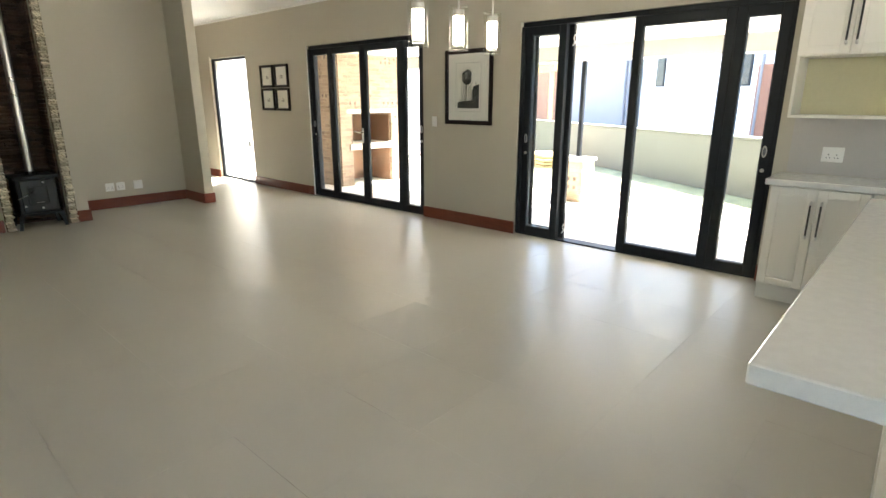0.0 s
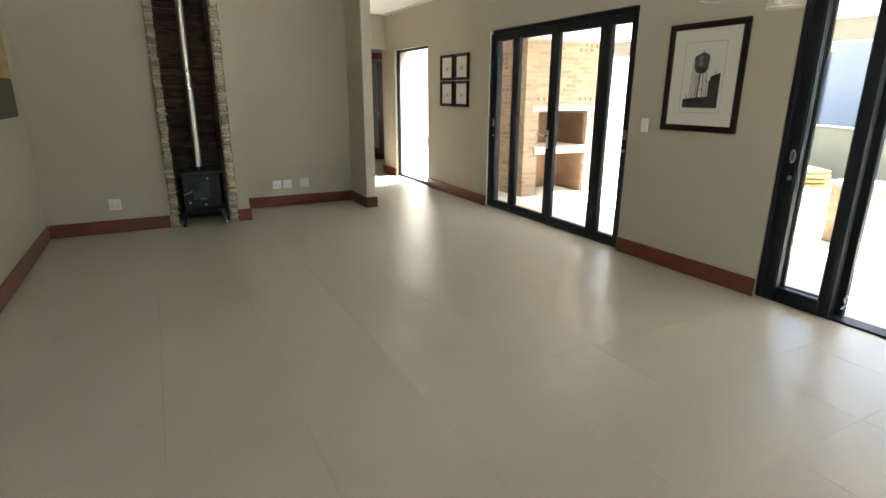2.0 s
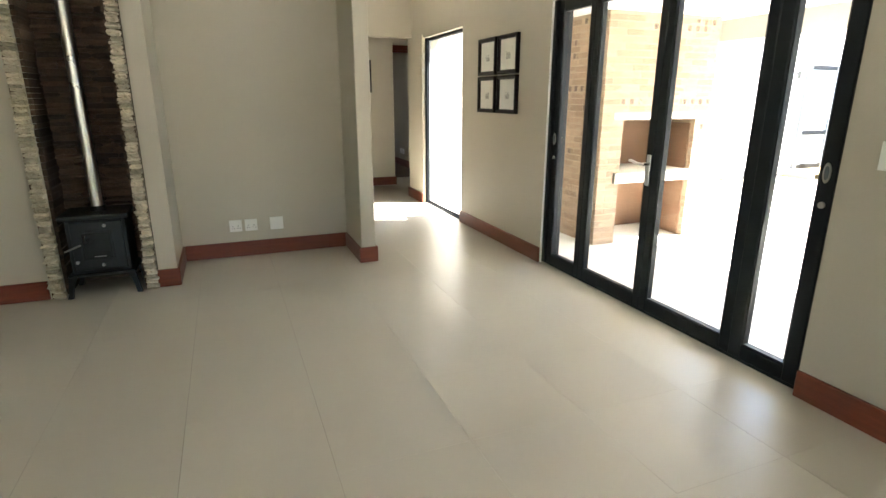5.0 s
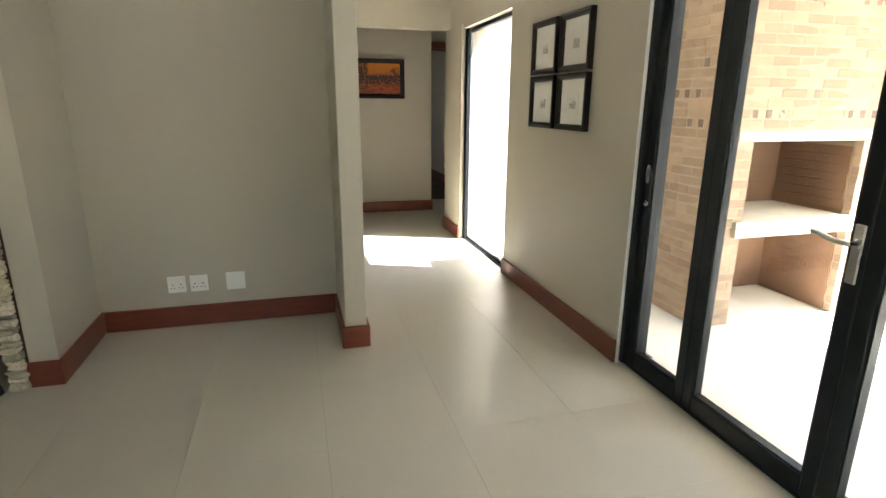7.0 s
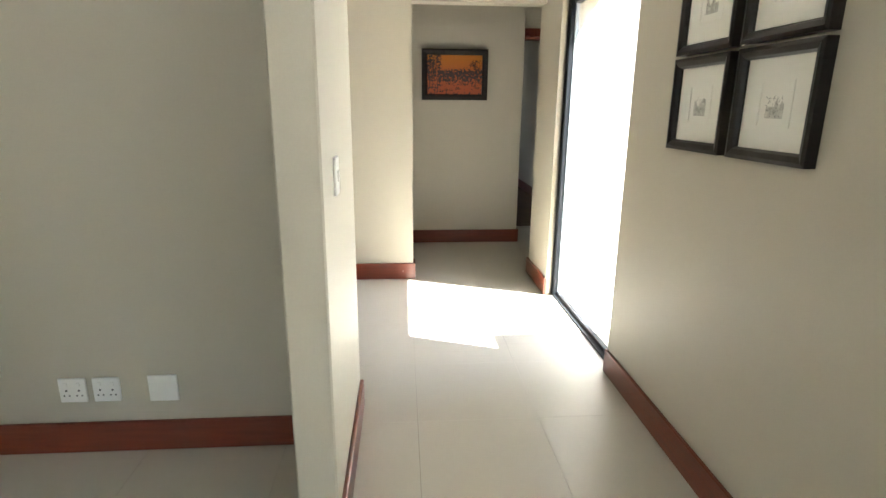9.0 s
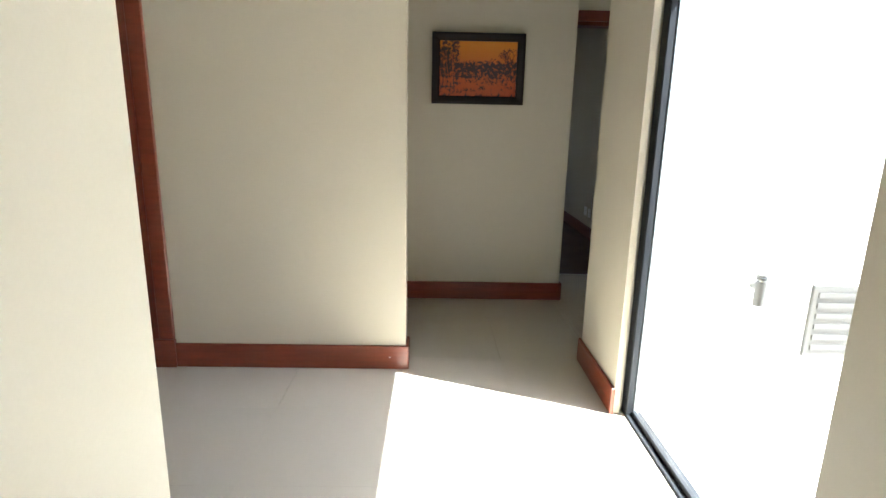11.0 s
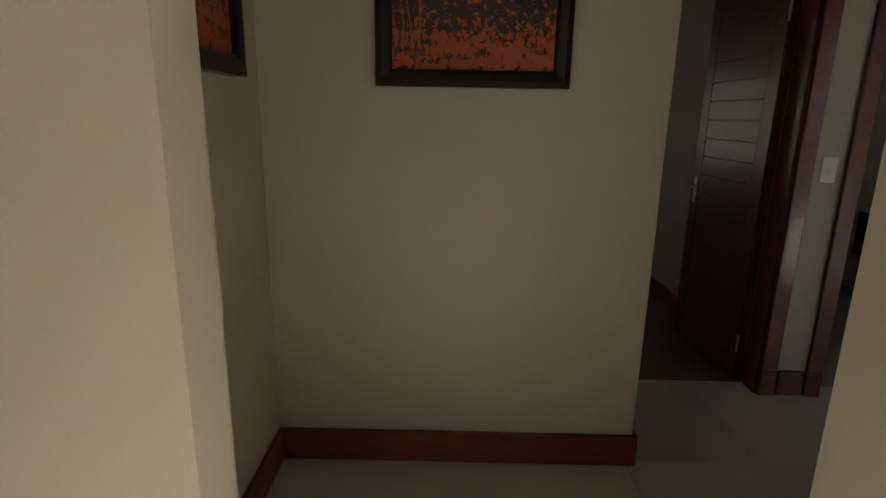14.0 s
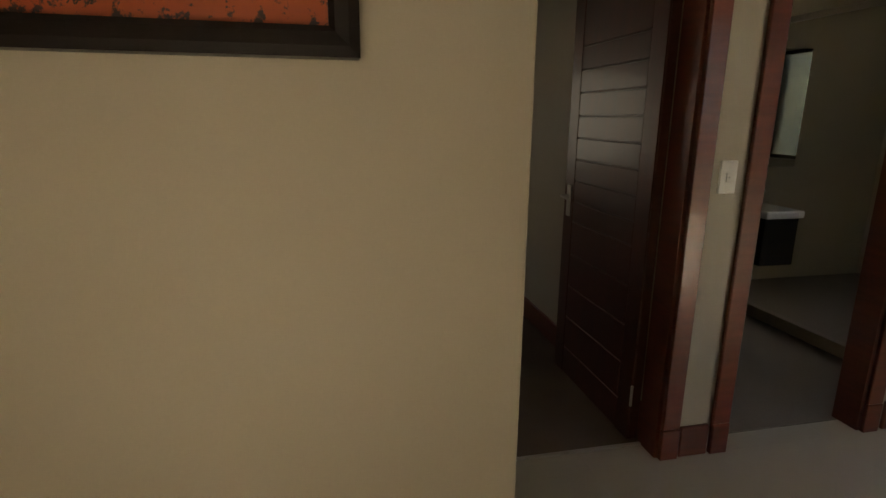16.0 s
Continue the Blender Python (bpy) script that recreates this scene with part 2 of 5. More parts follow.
BULB = glow_mat("frosted_lamp_glass", (1.0, 0.90, 0.68), 4.0)
PALE_ALU = mat("pale_grey_aluminium", (0.30, 0.33, 0.35), 0.45, vary=0.06, bump=0.02)
GREY = mat("mid_grey_paint", (0.17, 0.185, 0.20), 0.45, vary=0.06, bump=0.02)
SLATE = mat("roof_sheet", (0.22, 0.22, 0.22), 0.5, vary=0.1)


# ---- mesh helpers ----
def box(bm, x0, x1, y0, y1, z0, z1, bevel=0.0, seg=1):
    r = bmesh.ops.create_cube(bm, size=1, matrix=Matrix.Translation(((x0 + x1) / 2, (y0 + y1) / 2, (z0 + z1) / 2)) @ Matrix.Diagonal((abs(x1 - x0), abs(y1 - y0), abs(z1 - z0), 1)))
    if bevel:
        edges = list({e for v in r["verts"] for e in v.link_edges})
        bmesh.ops.bevel(bm, geom=edges, offset=bevel, segments=seg, profile=0.5, affect="EDGES")
    return bm


def cyl(bm, p, q, r, n=16, r2=None, caps=True):
    p, q = Vector(p), Vector(q)
    d = q - p
    m = Matrix.Translation((p + q) / 2) @ d.to_track_quat("Z", "Y").to_matrix().to_4x4()
    bmesh.ops.create_cone(bm, cap_ends=caps, segments=n, radius1=r, radius2=r if r2 is None else r2, depth=d.length, matrix=m)
    return bm


def poly(bm, pts):
    """A flat patch through the given corners."""
    return bm.faces.new([bm.verts.new(p) for p in pts])


def finish(bm, name, material, smooth=False):
    me = bpy.data.meshes.new(name)
    bmesh.ops.recalc_face_normals(bm, faces=bm.faces)
    bm.to_mesh(me)
    bm.free()
    me.materials.append(material)
    if smooth:
        me.shade_smooth()
        me.set_sharp_from_angle(angle=radians(35))
    return me


def thing(name, bm, material, label="", category="", group="", kind="", smooth=False):
    return tagged(new(name, finish(bm, name, material, smooth)), label, category, group, kind)


def holder(name, at, label="", category="", group="", kind=""):
    ob = new(name)
    ob.empty_display_size = 0.1
    ob.matrix_world = at
    return tagged(ob, label, category, group, kind)


def part(name, bm, material, parent, label="", smooth=False):
    """One mesh under a thing or a part; its coordinates are those of the parent."""
    ob = new(name, finish(bm, name, material, smooth))
    ob.parent = parent
    return tagged(ob, label)


def B(*a, **k):
    return box(bmesh.new(), *a, **k)


def C(*a, **k):
    return cyl(bmesh.new(), *a, **k)


def tube(pts, r, n=10):
    """A round bar bent along points."""
    bm = bmesh.new()
    for a, b in zip(pts, pts[1:]):
        cyl(bm, a, b, r, n)
    for p in pts[1:-1]:
        bmesh.ops.create_uvsphere(bm, u_segments=n, v_segments=6, radius=r, matrix=Matrix.Translation(p))
    return bm


def structure(name, bm, material, label):
    return thing(name, bm, material, label, "", "", "structure")


# ---- the shell: walls, ceilings, floors ----
CEIL_Z = 2.70
XW, XO = 4.845, 5.10            # inner and outer face of the garden wall
D1, D2, WN = (4.945, 7.27), (1.245, 3.595), (8.985, 10.25)   # openings along it
HEAD = 2.14

bm = bmesh.new()
for y0, y1, z0, z1 in ((-4.2, D2[0], 0, CEIL_Z), (D2[0], D2[1], HEAD, CEIL_Z), (D2[1], D1[0], 0, CEIL_Z), (D1[0], D1[1], HEAD, CEIL_Z),
                       (D1[1] + 1.0, WN[0], 0, CEIL_Z), (WN[0], WN[1], 2.10, CEIL_Z), (WN[1], 10.79, 0, CEIL_Z)):
    box(bm, XW, XO, y0, y1, z0, z1)
box(bm, XW, 5.02, D1[1], D1[1] + 1.0, 0, CEIL_Z)
box(bm, XW - 0.018, XW, 10.215, 10.79, 0, HEAD)
box(bm, XW, 4.858, 10.215, WN[1], 0, 2.10)
structure("wall_east", bm, WALL, "taupe painted plaster wall with three tall glazed openings")

bm = bmesh.new()
box(bm, -0.2, 1.23, 7.78, 8.95, 0, CEIL_Z)
box(bm, 1.76, 1.975, 7.78, 8.43, 0, CEIL_Z)
box(bm, 1.23, 1.76, 8.20, 8.95, 0, CEIL_Z)
box(bm, 1.76, 3.41, 8.43, 8.72, 0, CEIL_Z)
structure("wall_north", bm, WALL, "taupe painted wall with fireplace recess and shallow niche")
structure("wall_stub", B(3.41, 3.535, 7.835, 8.72, 0, CEIL_Z, bevel=0.006), WALL, "end of taupe dividing wall beside the passage")
structure("wall_west", B(-0.2, 0.055, 5.2, 7.78, 0, CEIL_Z), WALL, "taupe painted wall with framed painting")
structure("wall_west_return", B(-3.2, -0.2, 5.2, 5.4, 0, CEIL_Z), WALL, "plain taupe wall")
# the gap in this unseen wall is added to let sky light in
bm = bmesh.new()
for y0, y1, z0, z1 in ((-4.2, -2.6, 0, CEIL_Z), (-2.6, -0.2, 0, 0.6), (-2.6, -0.2, 2.1, CEIL_Z), (-0.2, 5.4, 0, CEIL_Z)):
    box(bm, -3.4, -3.2, y0, y1, z0, z1)
structure("wall_west_far", bm, WALL, "plain taupe wall with an unseen opening added for daylight")
# likewise an added gap, daylight for the room from behind the start
bm = bmesh.new()
for x0, x1, z0, z1 in ((-3.4, 0.6, 0, CEIL_Z), (0.6, 3.0, 0, 0.95), (0.6, 3.0, 2.1, CEIL_Z), (3.0, 5.1, 0, CEIL_Z)):
    box(bm, x0, x1, -4.4, -4.2, z0, z1)
structure("wall_south", bm, WALL, "plain taupe kitchen wall with an unseen opening added for daylight")

# entrance hall and passage
bm = bmesh.new()
box(bm, 0.3, 1.33, 10.67, 10.88, 0, CEIL_Z)
box(bm, 1.33, 2.52, 10.67, 10.88, 2.12, CEIL_Z)
box(bm, 2.52, 3.825, 10.67, 10.80, 0, CEIL_Z)
box(bm, 2.52, 3.53, 10.80, 10.88, 0, CEIL_Z)
box(bm, 3.825, XW, 10.67, 10.80, HEAD, CEIL_Z)
structure("wall_hall", bm, WALL, "pale taupe hall wall with front door and passage opening")
structure("wall_hall_west", B(0.1, 0.3, 8.95, 10.88, 0, CEIL_Z), WALL, "plain taupe hall wall")
structure("wall_passage_west", B(3.38, 3.53, 10.88, 11.90, 0, CEIL_Z), WALL, "taupe passage wall with framed painting")
structure("wall_passage_end", B(3.38, 4.945, 11.895, 12.50, 0, CEIL_Z, bevel=0.004), WALL, "taupe passage end wall with framed sunset print")
bm = bmesh.new()
box(bm, 5.79, 6.09, 12.50, 12.62, 0, CEIL_Z)
box(bm, 4.945, 5.79, 12.50, 12.62, 2.13, CEIL_Z)
box(bm, 6.09, 6.80, 12.50, 12.62, 2.13, CEIL_Z)
box(bm, 6.80, 9.4, 12.50, 12.62, 0, CEIL_Z)
structure("wall_bedrooms", bm, WALL, "taupe wall with two dark wooden door frames")
PD = (6.92, 7.42)               # glazed passage door to the patio
bm = bmesh.new()
for x0, x1, z0, z1 in ((XO, PD[0], 0, 3.0), (PD[0], PD[1], 2.08, 3.0), (PD[1], 16.0, 0, 3.0)):
    box(bm, x0, x1, 10.45, 10.76, z0, z1)
structure("wall_wing_south", bm, PLASTER, "sunlit white plastered outer wall")
bm = bmesh.new()
box(bm, 8.6, 8.75, 10.76, 12.5, 0, CEIL_Z)
structure("wall_passage_far", bm, WALL, "plain taupe passage end wall")
# unseen wall, added: hides blue sky and bounces light into the bedroom window
structure("added_yard_wall_north", B(0.0, 11.0, 19.2, 19.4, -0.15, 2.5), BEAM, "unseen cream wall added to shape the light entering the bedroom")
# also added out of view, so the bath windows face a wall, not sky
structure("added_yard_wall_east", B(12.0, 12.2, 11.2, 19.4, -0.15, 2.4), PLASTER, "unseen white wall added to limit sky light into the wing")
# bedroom and bathroom behind the two doors
structure("wall_bedroom_east", B(5.84, 5.98, 12.62, 17.0, 0, CEIL_Z), WALL, "plain taupe bedroom wall")
bm = bmesh.new()
for x0, x1, z0, z1 in ((2.3, 2.5, 0, CEIL_Z), (2.5, 3.0, 0, CEIL_Z), (3.0, 4.0, 0, 0.8), (3.0, 4.0, 1.9, CEIL_Z), (4.0, 5.98, 0, CEIL_Z)):
    box(bm, x0, x1, 17.0, 17.2, z0, z1)
structure("wall_bedroom_north", bm, WALL, "plain taupe bedroom wall with a window opening")
bm = bmesh.new()
for y0, y1, z0, z1 in ((12.3, 17.2, 0, CEIL_Z),):
    box(bm, 2.1, 2.3, y0, y1, z0, z1)
structure("wall_bedroom_west", bm, WALL, "plain taupe bedroom side wall")
structure("wall_bedroom_south", B(2.3, 3.38, 12.3, 12.5, 0, CEIL_Z), WALL, "plain taupe bedroom wall")
bm = bmesh.new()
for x0, x1, z0, z1 in ((5.98, 9.4, 0, CEIL_Z),):
    box(bm, x0, x1, 14.6, 14.8, z0, z1)
structure("wall_bath_north", bm, BEIGE_TILE, "beige tiled bathroom wall")
# both openings are added: the narrow one brightens the room, the other feeds the mirror
bm = bmesh.new()
for y0, y1, z0, z1 in ((12.62, 12.75, 0, CEIL_Z), (12.75, 13.15, 0, 0.6), (12.75, 13.15, 2.05, CEIL_Z), (13.15, 13.25, 0, CEIL_Z), (13.25, 14.0, 0, 0.95), (13.25, 14.0, 2.05, CEIL_Z), (14.0, 14.8, 0, CEIL_Z)):
    box(bm, 9.2, 9.4, y0, y1, z0, z1)
structure("wall_bath_east", bm, BEIGE_TILE, "beige tiled bathroom side wall with two added unseen openings")

# ceilings
bm = bmesh.new()
box(bm, -3.4, XO, -4.4, 10.88, CEIL_Z, CEIL_Z + 0.2)
structure("ceiling", bm, CEIL, "white painted flat ceiling")
structure("ceiling_passage", B(2.1, 9.4, 10.88, 17.2, CEIL_Z, CEIL_Z + 0.2), CEIL, "white painted passage ceiling")
structure("cornice", B(XW - 0.028, XW, -4.2, 10.67, CEIL_Z - 0.022, CEIL_Z), CEIL, "thin shadow-line cornice")

# downlights in the hall ceiling
for x, y in ((3.9, 7.4), (3.9, 9.6)):
    dl = holder("downlight", pose(x, y, CEIL_Z), "small round recessed ceiling downlight, switched off", "downlight", "hall downlights")
    b2 = bmesh.new()
    bmesh.ops.create_cone(b2, cap_ends=False, segments=24, radius1=0.045, radius2=0.035, depth=0.012, matrix=Matrix.Translation((0, 0, -0.006)))
    part("trim_ring", b2, WHITE_PL, dl)
    part("lens", C((0, 0, -0.003), (0, 0, 0.0), 0.034, 20), CERAMIC, dl)

# baseboards: each run sits against its wall
BBH, BBT = 0.135, 0.018


def baseboard(x0, x1, y0, y1, label="mahogany-stained wooden skirting board"):
    bm = B(x0, x1, y0, y1, 0, BBH, bevel=0.004)
    return structure("baseboard", bm, BOARD, label)


baseboard(XW - BBT, XW, D2[1], D1[0])
baseboard(XW - BBT, XW, D1[1], WN[0])
baseboard(XW - BBT - 0.018, XW - 0.018, 10.205, 10.79 + BBT)
baseboard(XW - BBT, XW, 1.195, D2[0])
baseboard(0.055, 0.055 + BBT, 5.2, 7.78)
baseboard(0.055 + BBT, 1.15, 7.78 - BBT, 7.78)
baseboard(1.835, 1.975 + BBT, 7.78 - BBT, 7.78)
baseboard(1.975, 1.975 + BBT, 7.78, 8.43)
baseboard(1.975 + BBT, 3.41 - BBT, 8.43 - BBT, 8.43)
baseboard(3.41 - BBT, 3.41, 7.835, 8.43)
baseboard(3.41 - BBT, 3.535 + BBT, 7.835 - BBT, 7.835)
baseboard(3.535, 3.535 + BBT, 7.835, 8.72)
baseboard(2.585, 3.825 + BBT, 10.67 - BBT, 10.67)
nail = thing("nail", C((3.74, 10.6505, 0.07), (3.74, 10.6535, 0.07), 0.004, 10), STEEL, "small brass nail head in the skirting board", "nail")
baseboard(3.825, 3.825 + BBT, 10.67, 10.80)
baseboard(3.53, 3.53 + BBT, 10.80, 11.895 - BBT)
baseboard(3.53, 4.945 + BBT, 11.895 - BBT, 11.895)
baseboard(4.945, 4.945 + BBT, 11.895, 12.48)
baseboard(5.875, 6.005, 12.50 - BBT, 12.50)
baseboard(6.905, 9.2, 12.50 - BBT, 12.50)
baseboard(5.84 - BBT, 5.84, 12.70, 17.0)
baseboard(0.3, 1.25, 10.67 - BBT, 10.67)

# ---- floors ----
TP, TX0, TY0 = 0.5605, 4.365, 1.27
floor = structure("floor", B(-3.4, XW + 0.09, -4.4, 12.60, -0.15, -0.0016), GROUT, "large beige porcelain floor tiles with thin joints")
structure("floor_bedroom", B(2.1, 5.98, 12.60, 17.2, -0.15, 0.004), CARPET, "dark brown bedroom carpet")
structure("floor_bathroom", B(5.98, 9.4, 12.60, 14.8, -0.15, 0.0), STONE_FL, "grey brown bathroom floor")
structure("floor_passage", B(XW + 0.09, 9.4, 10.76, 12.60, -0.15, -0.0016), GROUT, "beige porcelain tiled passage floor")
structure("trim", B(4.945, 5.79, 12.592, 12.608, 0, 0.008), STEEL, "thin metal threshold strip")

# ---- patio and garden ----
structure("ground", B(-400, 400, -400, 400, -0.6, -0.155), GRAVEL, "pale sunlit ground round the house")
structure("ground_garden", B(XO, 60, -40, 60, -0.156, -0.03), GRAVEL, "pale sunlit ground beyond the patio")
bm = B(XO, 7.6, -4.0, 10.45, -0.03, -0.005)
structure("pavement", bm, PAVE, "pale patio paving")
for nm, yy in (("sill_1", D1), ("sill_2", D2), ("sill_3", WN)):
    structure(nm, B(XW + 0.09, XO + 0.02, yy[0], yy[1], -0.03, -0.002), CONC, "pale door sill")
PATIO_Z = 2.123
bm = B(XO, 7.50, -4.0, 8.45, PATIO_Z, 2.35)
structure("patio_ceiling", bm, CEIL, "white painted patio ceiling")
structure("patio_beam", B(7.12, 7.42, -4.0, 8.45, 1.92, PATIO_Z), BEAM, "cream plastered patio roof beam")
structure("roof", B(-3.6, 7.7, -4.6, 8.5, 2.92, 3.0), SLATE, "flat house roof")
# the part past y 17.4 is an added eave that cuts bedroom sky light
structure("roof_hall", B(-0.2, 5.12, 8.5, 18.6, 2.92, 3.0), SLATE, "flat hall roof with an unseen deep eave added against sky light")
EAVE = 10.05
# overhang beyond x 9.4 is added to keep sun off the east windows
structure("roof_bedrooms", B(5.12, 10.9, EAVE, 17.4, 3.0, 3.08), SLATE, "flat wing roof, its unseen east overhang added for shade")

P0, DIR, NRM = Vector((8.99, 2.14, 0)), Vector((0.531, 0.847, 0)), Vector((0.847, -0.531, 0))
turn = math.degrees(math.atan2(DIR.y, DIR.x))


def along(u, v=0.0, z=0.0):
    p = P0 + DIR * u + NRM * v
    return pose(p.x, p.y, z, 0, 0, turn)


bw = holder("boundary_wall", along(0, 0, -0.03), "low beige plastered garden boundary wall", "wall", "", "structure")
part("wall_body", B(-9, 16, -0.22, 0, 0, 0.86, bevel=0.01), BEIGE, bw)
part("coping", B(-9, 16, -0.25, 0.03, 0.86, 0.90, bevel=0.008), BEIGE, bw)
bm = bmesh.new()
for i in range(24):
    u0, u1 = -2 + i * 0.5, -1.5 + i * 0.5
    w0, w1 = 0.6 + 1.5 * math.sin(i / 24 * math.pi), 0.6 + 1.5 * math.sin((i + 1) / 24 * math.pi)
    poly(bm, [(u0, 0.02, 0.006), (u1, 0.02, 0.006), (u1, w1, 0.006), (u0, w0, 0.006)])
    poly(bm, [(u0, w0, 0.006), (u1, w1, 0.006), (u1, w1, 0), (u0, w0, 0)])
lawn = thing("lawn", bm, LAWN, "sunlit strip of lawn beside the boundary wall", "grass", "", "stuff")
lawn.matrix_world = along(0, 0, -0.029)

# ---- glazed doors in the garden wall ----
FX0, FX1 = 4.89, 4.985         # depth of the aluminium frames


def leaf(parent, y0, y1, x0, x1, z0, z1, stile=0.062, top=0.075, bottom=0.08, label=""):
    """A glazed aluminium leaf: two stiles, two rails, beads and a pane."""
    lf = part("leaf", B(x0, x1, y0, y0 + stile, z0, z1, bevel=0.004), ALU, parent, label)
    part("stile", B(x0, x1, y1 - stile, y1, z0, z1, bevel=0.004), ALU, lf)
    part("top_rail", B(x0, x1, y0 + stile, y1 - stile, z1 - top, z1, bevel=0.003), ALU, lf)
    part("bottom_rail", B(x0, x1, y0 + stile, y1 - stile, z0, z0 + bottom, bevel=0.003), ALU, lf)
    bm = bmesh.new()
    g0, g1, h0, h1 = y0 + stile, y1 - stile, z0 + bottom, z1 - top
    for a in ((g0, g0 + 0.008, h0, h1), (g1 - 0.008, g1, h0, h1), (g0 + 0.008, g1 - 0.008, h0, h0 + 0.008), (g0 + 0.008, g1 - 0.008, h1 - 0.008, h1)):
        box(bm, x0 + 0.008, x1 - 0.008, *a)
    part("bead", bm, ALU, lf)
    xm = (x0 + x1) / 2
    part("pane", B(xm - 0.003, xm + 0.003, g0 + 0.004, g1 - 0.004, h0 + 0.004, h1 - 0.004), GLASS, lf)
    return lf


def pull(parent, y, z):
    """A recessed oval finger pull and a round lock below it."""
    bm = bmesh.new()
    m = Matrix.Translation((FX0 - 0.003, y, z)) @ Matrix.Diagonal((1, 1, 2.6, 1)) @ Matrix.Rotation(math.pi / 2, 4, "Y")
    bmesh.ops.create_cone(bm, cap_ends=True, segments=20, radius1=0.018, radius2=0.016, depth=0.008, matrix=m)
    p = part("finger_pull", bm, STEEL, parent, "brushed steel oval pull", smooth=True)
    bm = bmesh.new()
    m = Matrix.Translation((FX0 - 0.0075, y, z)) @ Matrix.Diagonal((1, 1, 2.9, 1)) @ Matrix.Rotation(math.pi / 2, 4, "Y")
    bmesh.ops.create_cone(bm, cap_ends=True, segments=16, radius1=0.011, radius2=0.011, depth=0.002, matrix=m)
    part("recess", bm, GREY, p)
    part("lock", C((FX0 - 0.009, y - 0.002, z - 0.145), (FX0 + 0.001, y - 0.002, z - 0.145), 0.015, 16), STEEL, parent, "round steel lock")


def outer_frame(parent, y0, y1, z1):
    f = part("frame", B(FX0, FX1 + 0.03, y0, y1, z1 - 0.045, z1, bevel=0.003), ALU, parent)
    part("jamb", B(FX0, FX1 + 0.03, y0, y0 + 0.035, 0.012, z1 - 0.045, bevel=0.003), ALU, f)
    part("jamb", B(4.862, FX1 + 0.03, y1 - 0.035, y1, 0.012, z1 - 0.045, bevel=0.003), ALU, f)
    part("track", B(FX0 - 0.005, FX1 + 0.03, y0, y1, -0.001, 0.014, bevel=0.003), ALU, f)


def lever(parent, y, z):
    bp = part("backplate", B(FX0 - 0.008, FX0 + 0.001, y - 0.018, y + 0.018, z - 0.10, z + 0.095, bevel=0.004), STEEL, parent, "brushed steel lever handle plate")
    part("lever", tube([(FX0 - 0.004, y, z + 0.035), (FX0 - 0.045, y, z + 0.035), (FX0 - 0.05, y + 0.05, z + 0.038), (FX0 - 0.05, y + 0.10, z + 0.05), (FX0 - 0.048, y + 0.125, z + 0.05)], 0.009), STEEL, bp, smooth=True)


door1 = holder("door_1", pose(0, 0, 0), "closed charcoal aluminium folding door with four glazed leaves", "glass door", "", "structure")
outer_frame(door1, D1[0], D1[1], HEAD)
z0, z1 = 0.014, HEAD - 0.047
l1 = leaf(door1, 6.785, 7.235, FX0, FX1 - 0.04, z0, z1, stile=0.058)
l2 = leaf(door1, 6.095, 6.785, FX0, FX1 - 0.04, z0, z1, stile=0.058)
l3 = leaf(door1, 5.375, 6.095, FX0, FX1 - 0.04, z0, z1, stile=0.062)
l4 = leaf(door1, 4.98, 5.375, FX0, FX1 - 0.04, z0, z1, stile=0.075)
pull(l1, 7.205, 1.06)
lever(l2, 6.125, 0.94)
pull(l4, 5.02, 1.06)

structure("trim_reveal", B(XW - 0.001, 4.862, D1[1] - 0.004, D1[1] - 0.0005, 0.0, HEAD), PLASTER, "white plaster bead in the door reveal")
door2 = holder("door_2", pose(0, 0, 0), "charcoal aluminium sliding door standing partly open", "glass door", "", "structure")
outer_frame(door2, D2[0], D2[1], HEAD)
la = leaf(door2, 3.11, 3.56, FX0, FX1 - 0.03, z0, z1, stile=0.075)
lb = leaf(door2, 1.65, 2.455, FX0, FX1 - 0.03, z0, z1, stile=0.07)
lc = leaf(door2, 1.28, 1.65, FX0, FX1 - 0.03, z0, z1, stile=0.07)
ld = leaf(door2, 3.07, 3.55, FX1 - 0.015, FX1 + 0.028, z0, z1, stile=0.07, label="leaf slid open behind the side leaf")
pull(la, 3.515, 1.02)
pull(lc, 1.325, 1.02)
for zz in (0.12, 1.95):
    part("hinge", tube([(FX0 + 0.06, 3.072, zz - 0.05), (FX0 + 0.075, 3.058, zz - 0.02), (FX0 + 0.06, 3.065, zz + 0.02), (FX0 + 0.075, 3.058, zz + 0.05)], 0.006, 8), STEEL, ld)

win = holder("window_1", pose(0, 0, 0), "tall fixed window in a thin charcoal frame", "window", "", "structure")
part("jamb", B(4.88, 4.912, WN[1] - 0.068, WN[1], 0.012, 2.10, bevel=0.003), ALU, win)
part("outer_bead", B(4.912, 4.936, WN[1] - 0.072, WN[1], 0.012, 2.10, bevel=0.003), PALE_ALU, win, "pale grey outer glazing bead")
part("jamb", B(4.895, 4.985, WN[0], WN[0] + 0.04, 0.012, 2.10, bevel=0.003), ALU, win)
part("head", B(4.90, 4.95, WN[0] + 0.03, WN[1] - 0.012, 2.065, 2.10, bevel=0.003), ALU, win)
tr = part("track", B(4.88, 4.96, WN[0], WN[1], -0.001, 0.012, bevel=0.002), ALU, win)
part("rail", B(4.905, 4.925, WN[0] + 0.03, WN[1] - 0.012, 0.012, 0.035, bevel=0.002), ALU, tr)
part("pane", B(4.922, 4.928, WN[0] + 0.026, WN[1] - 0.014, 0.03, 2.07), GLASS, win)


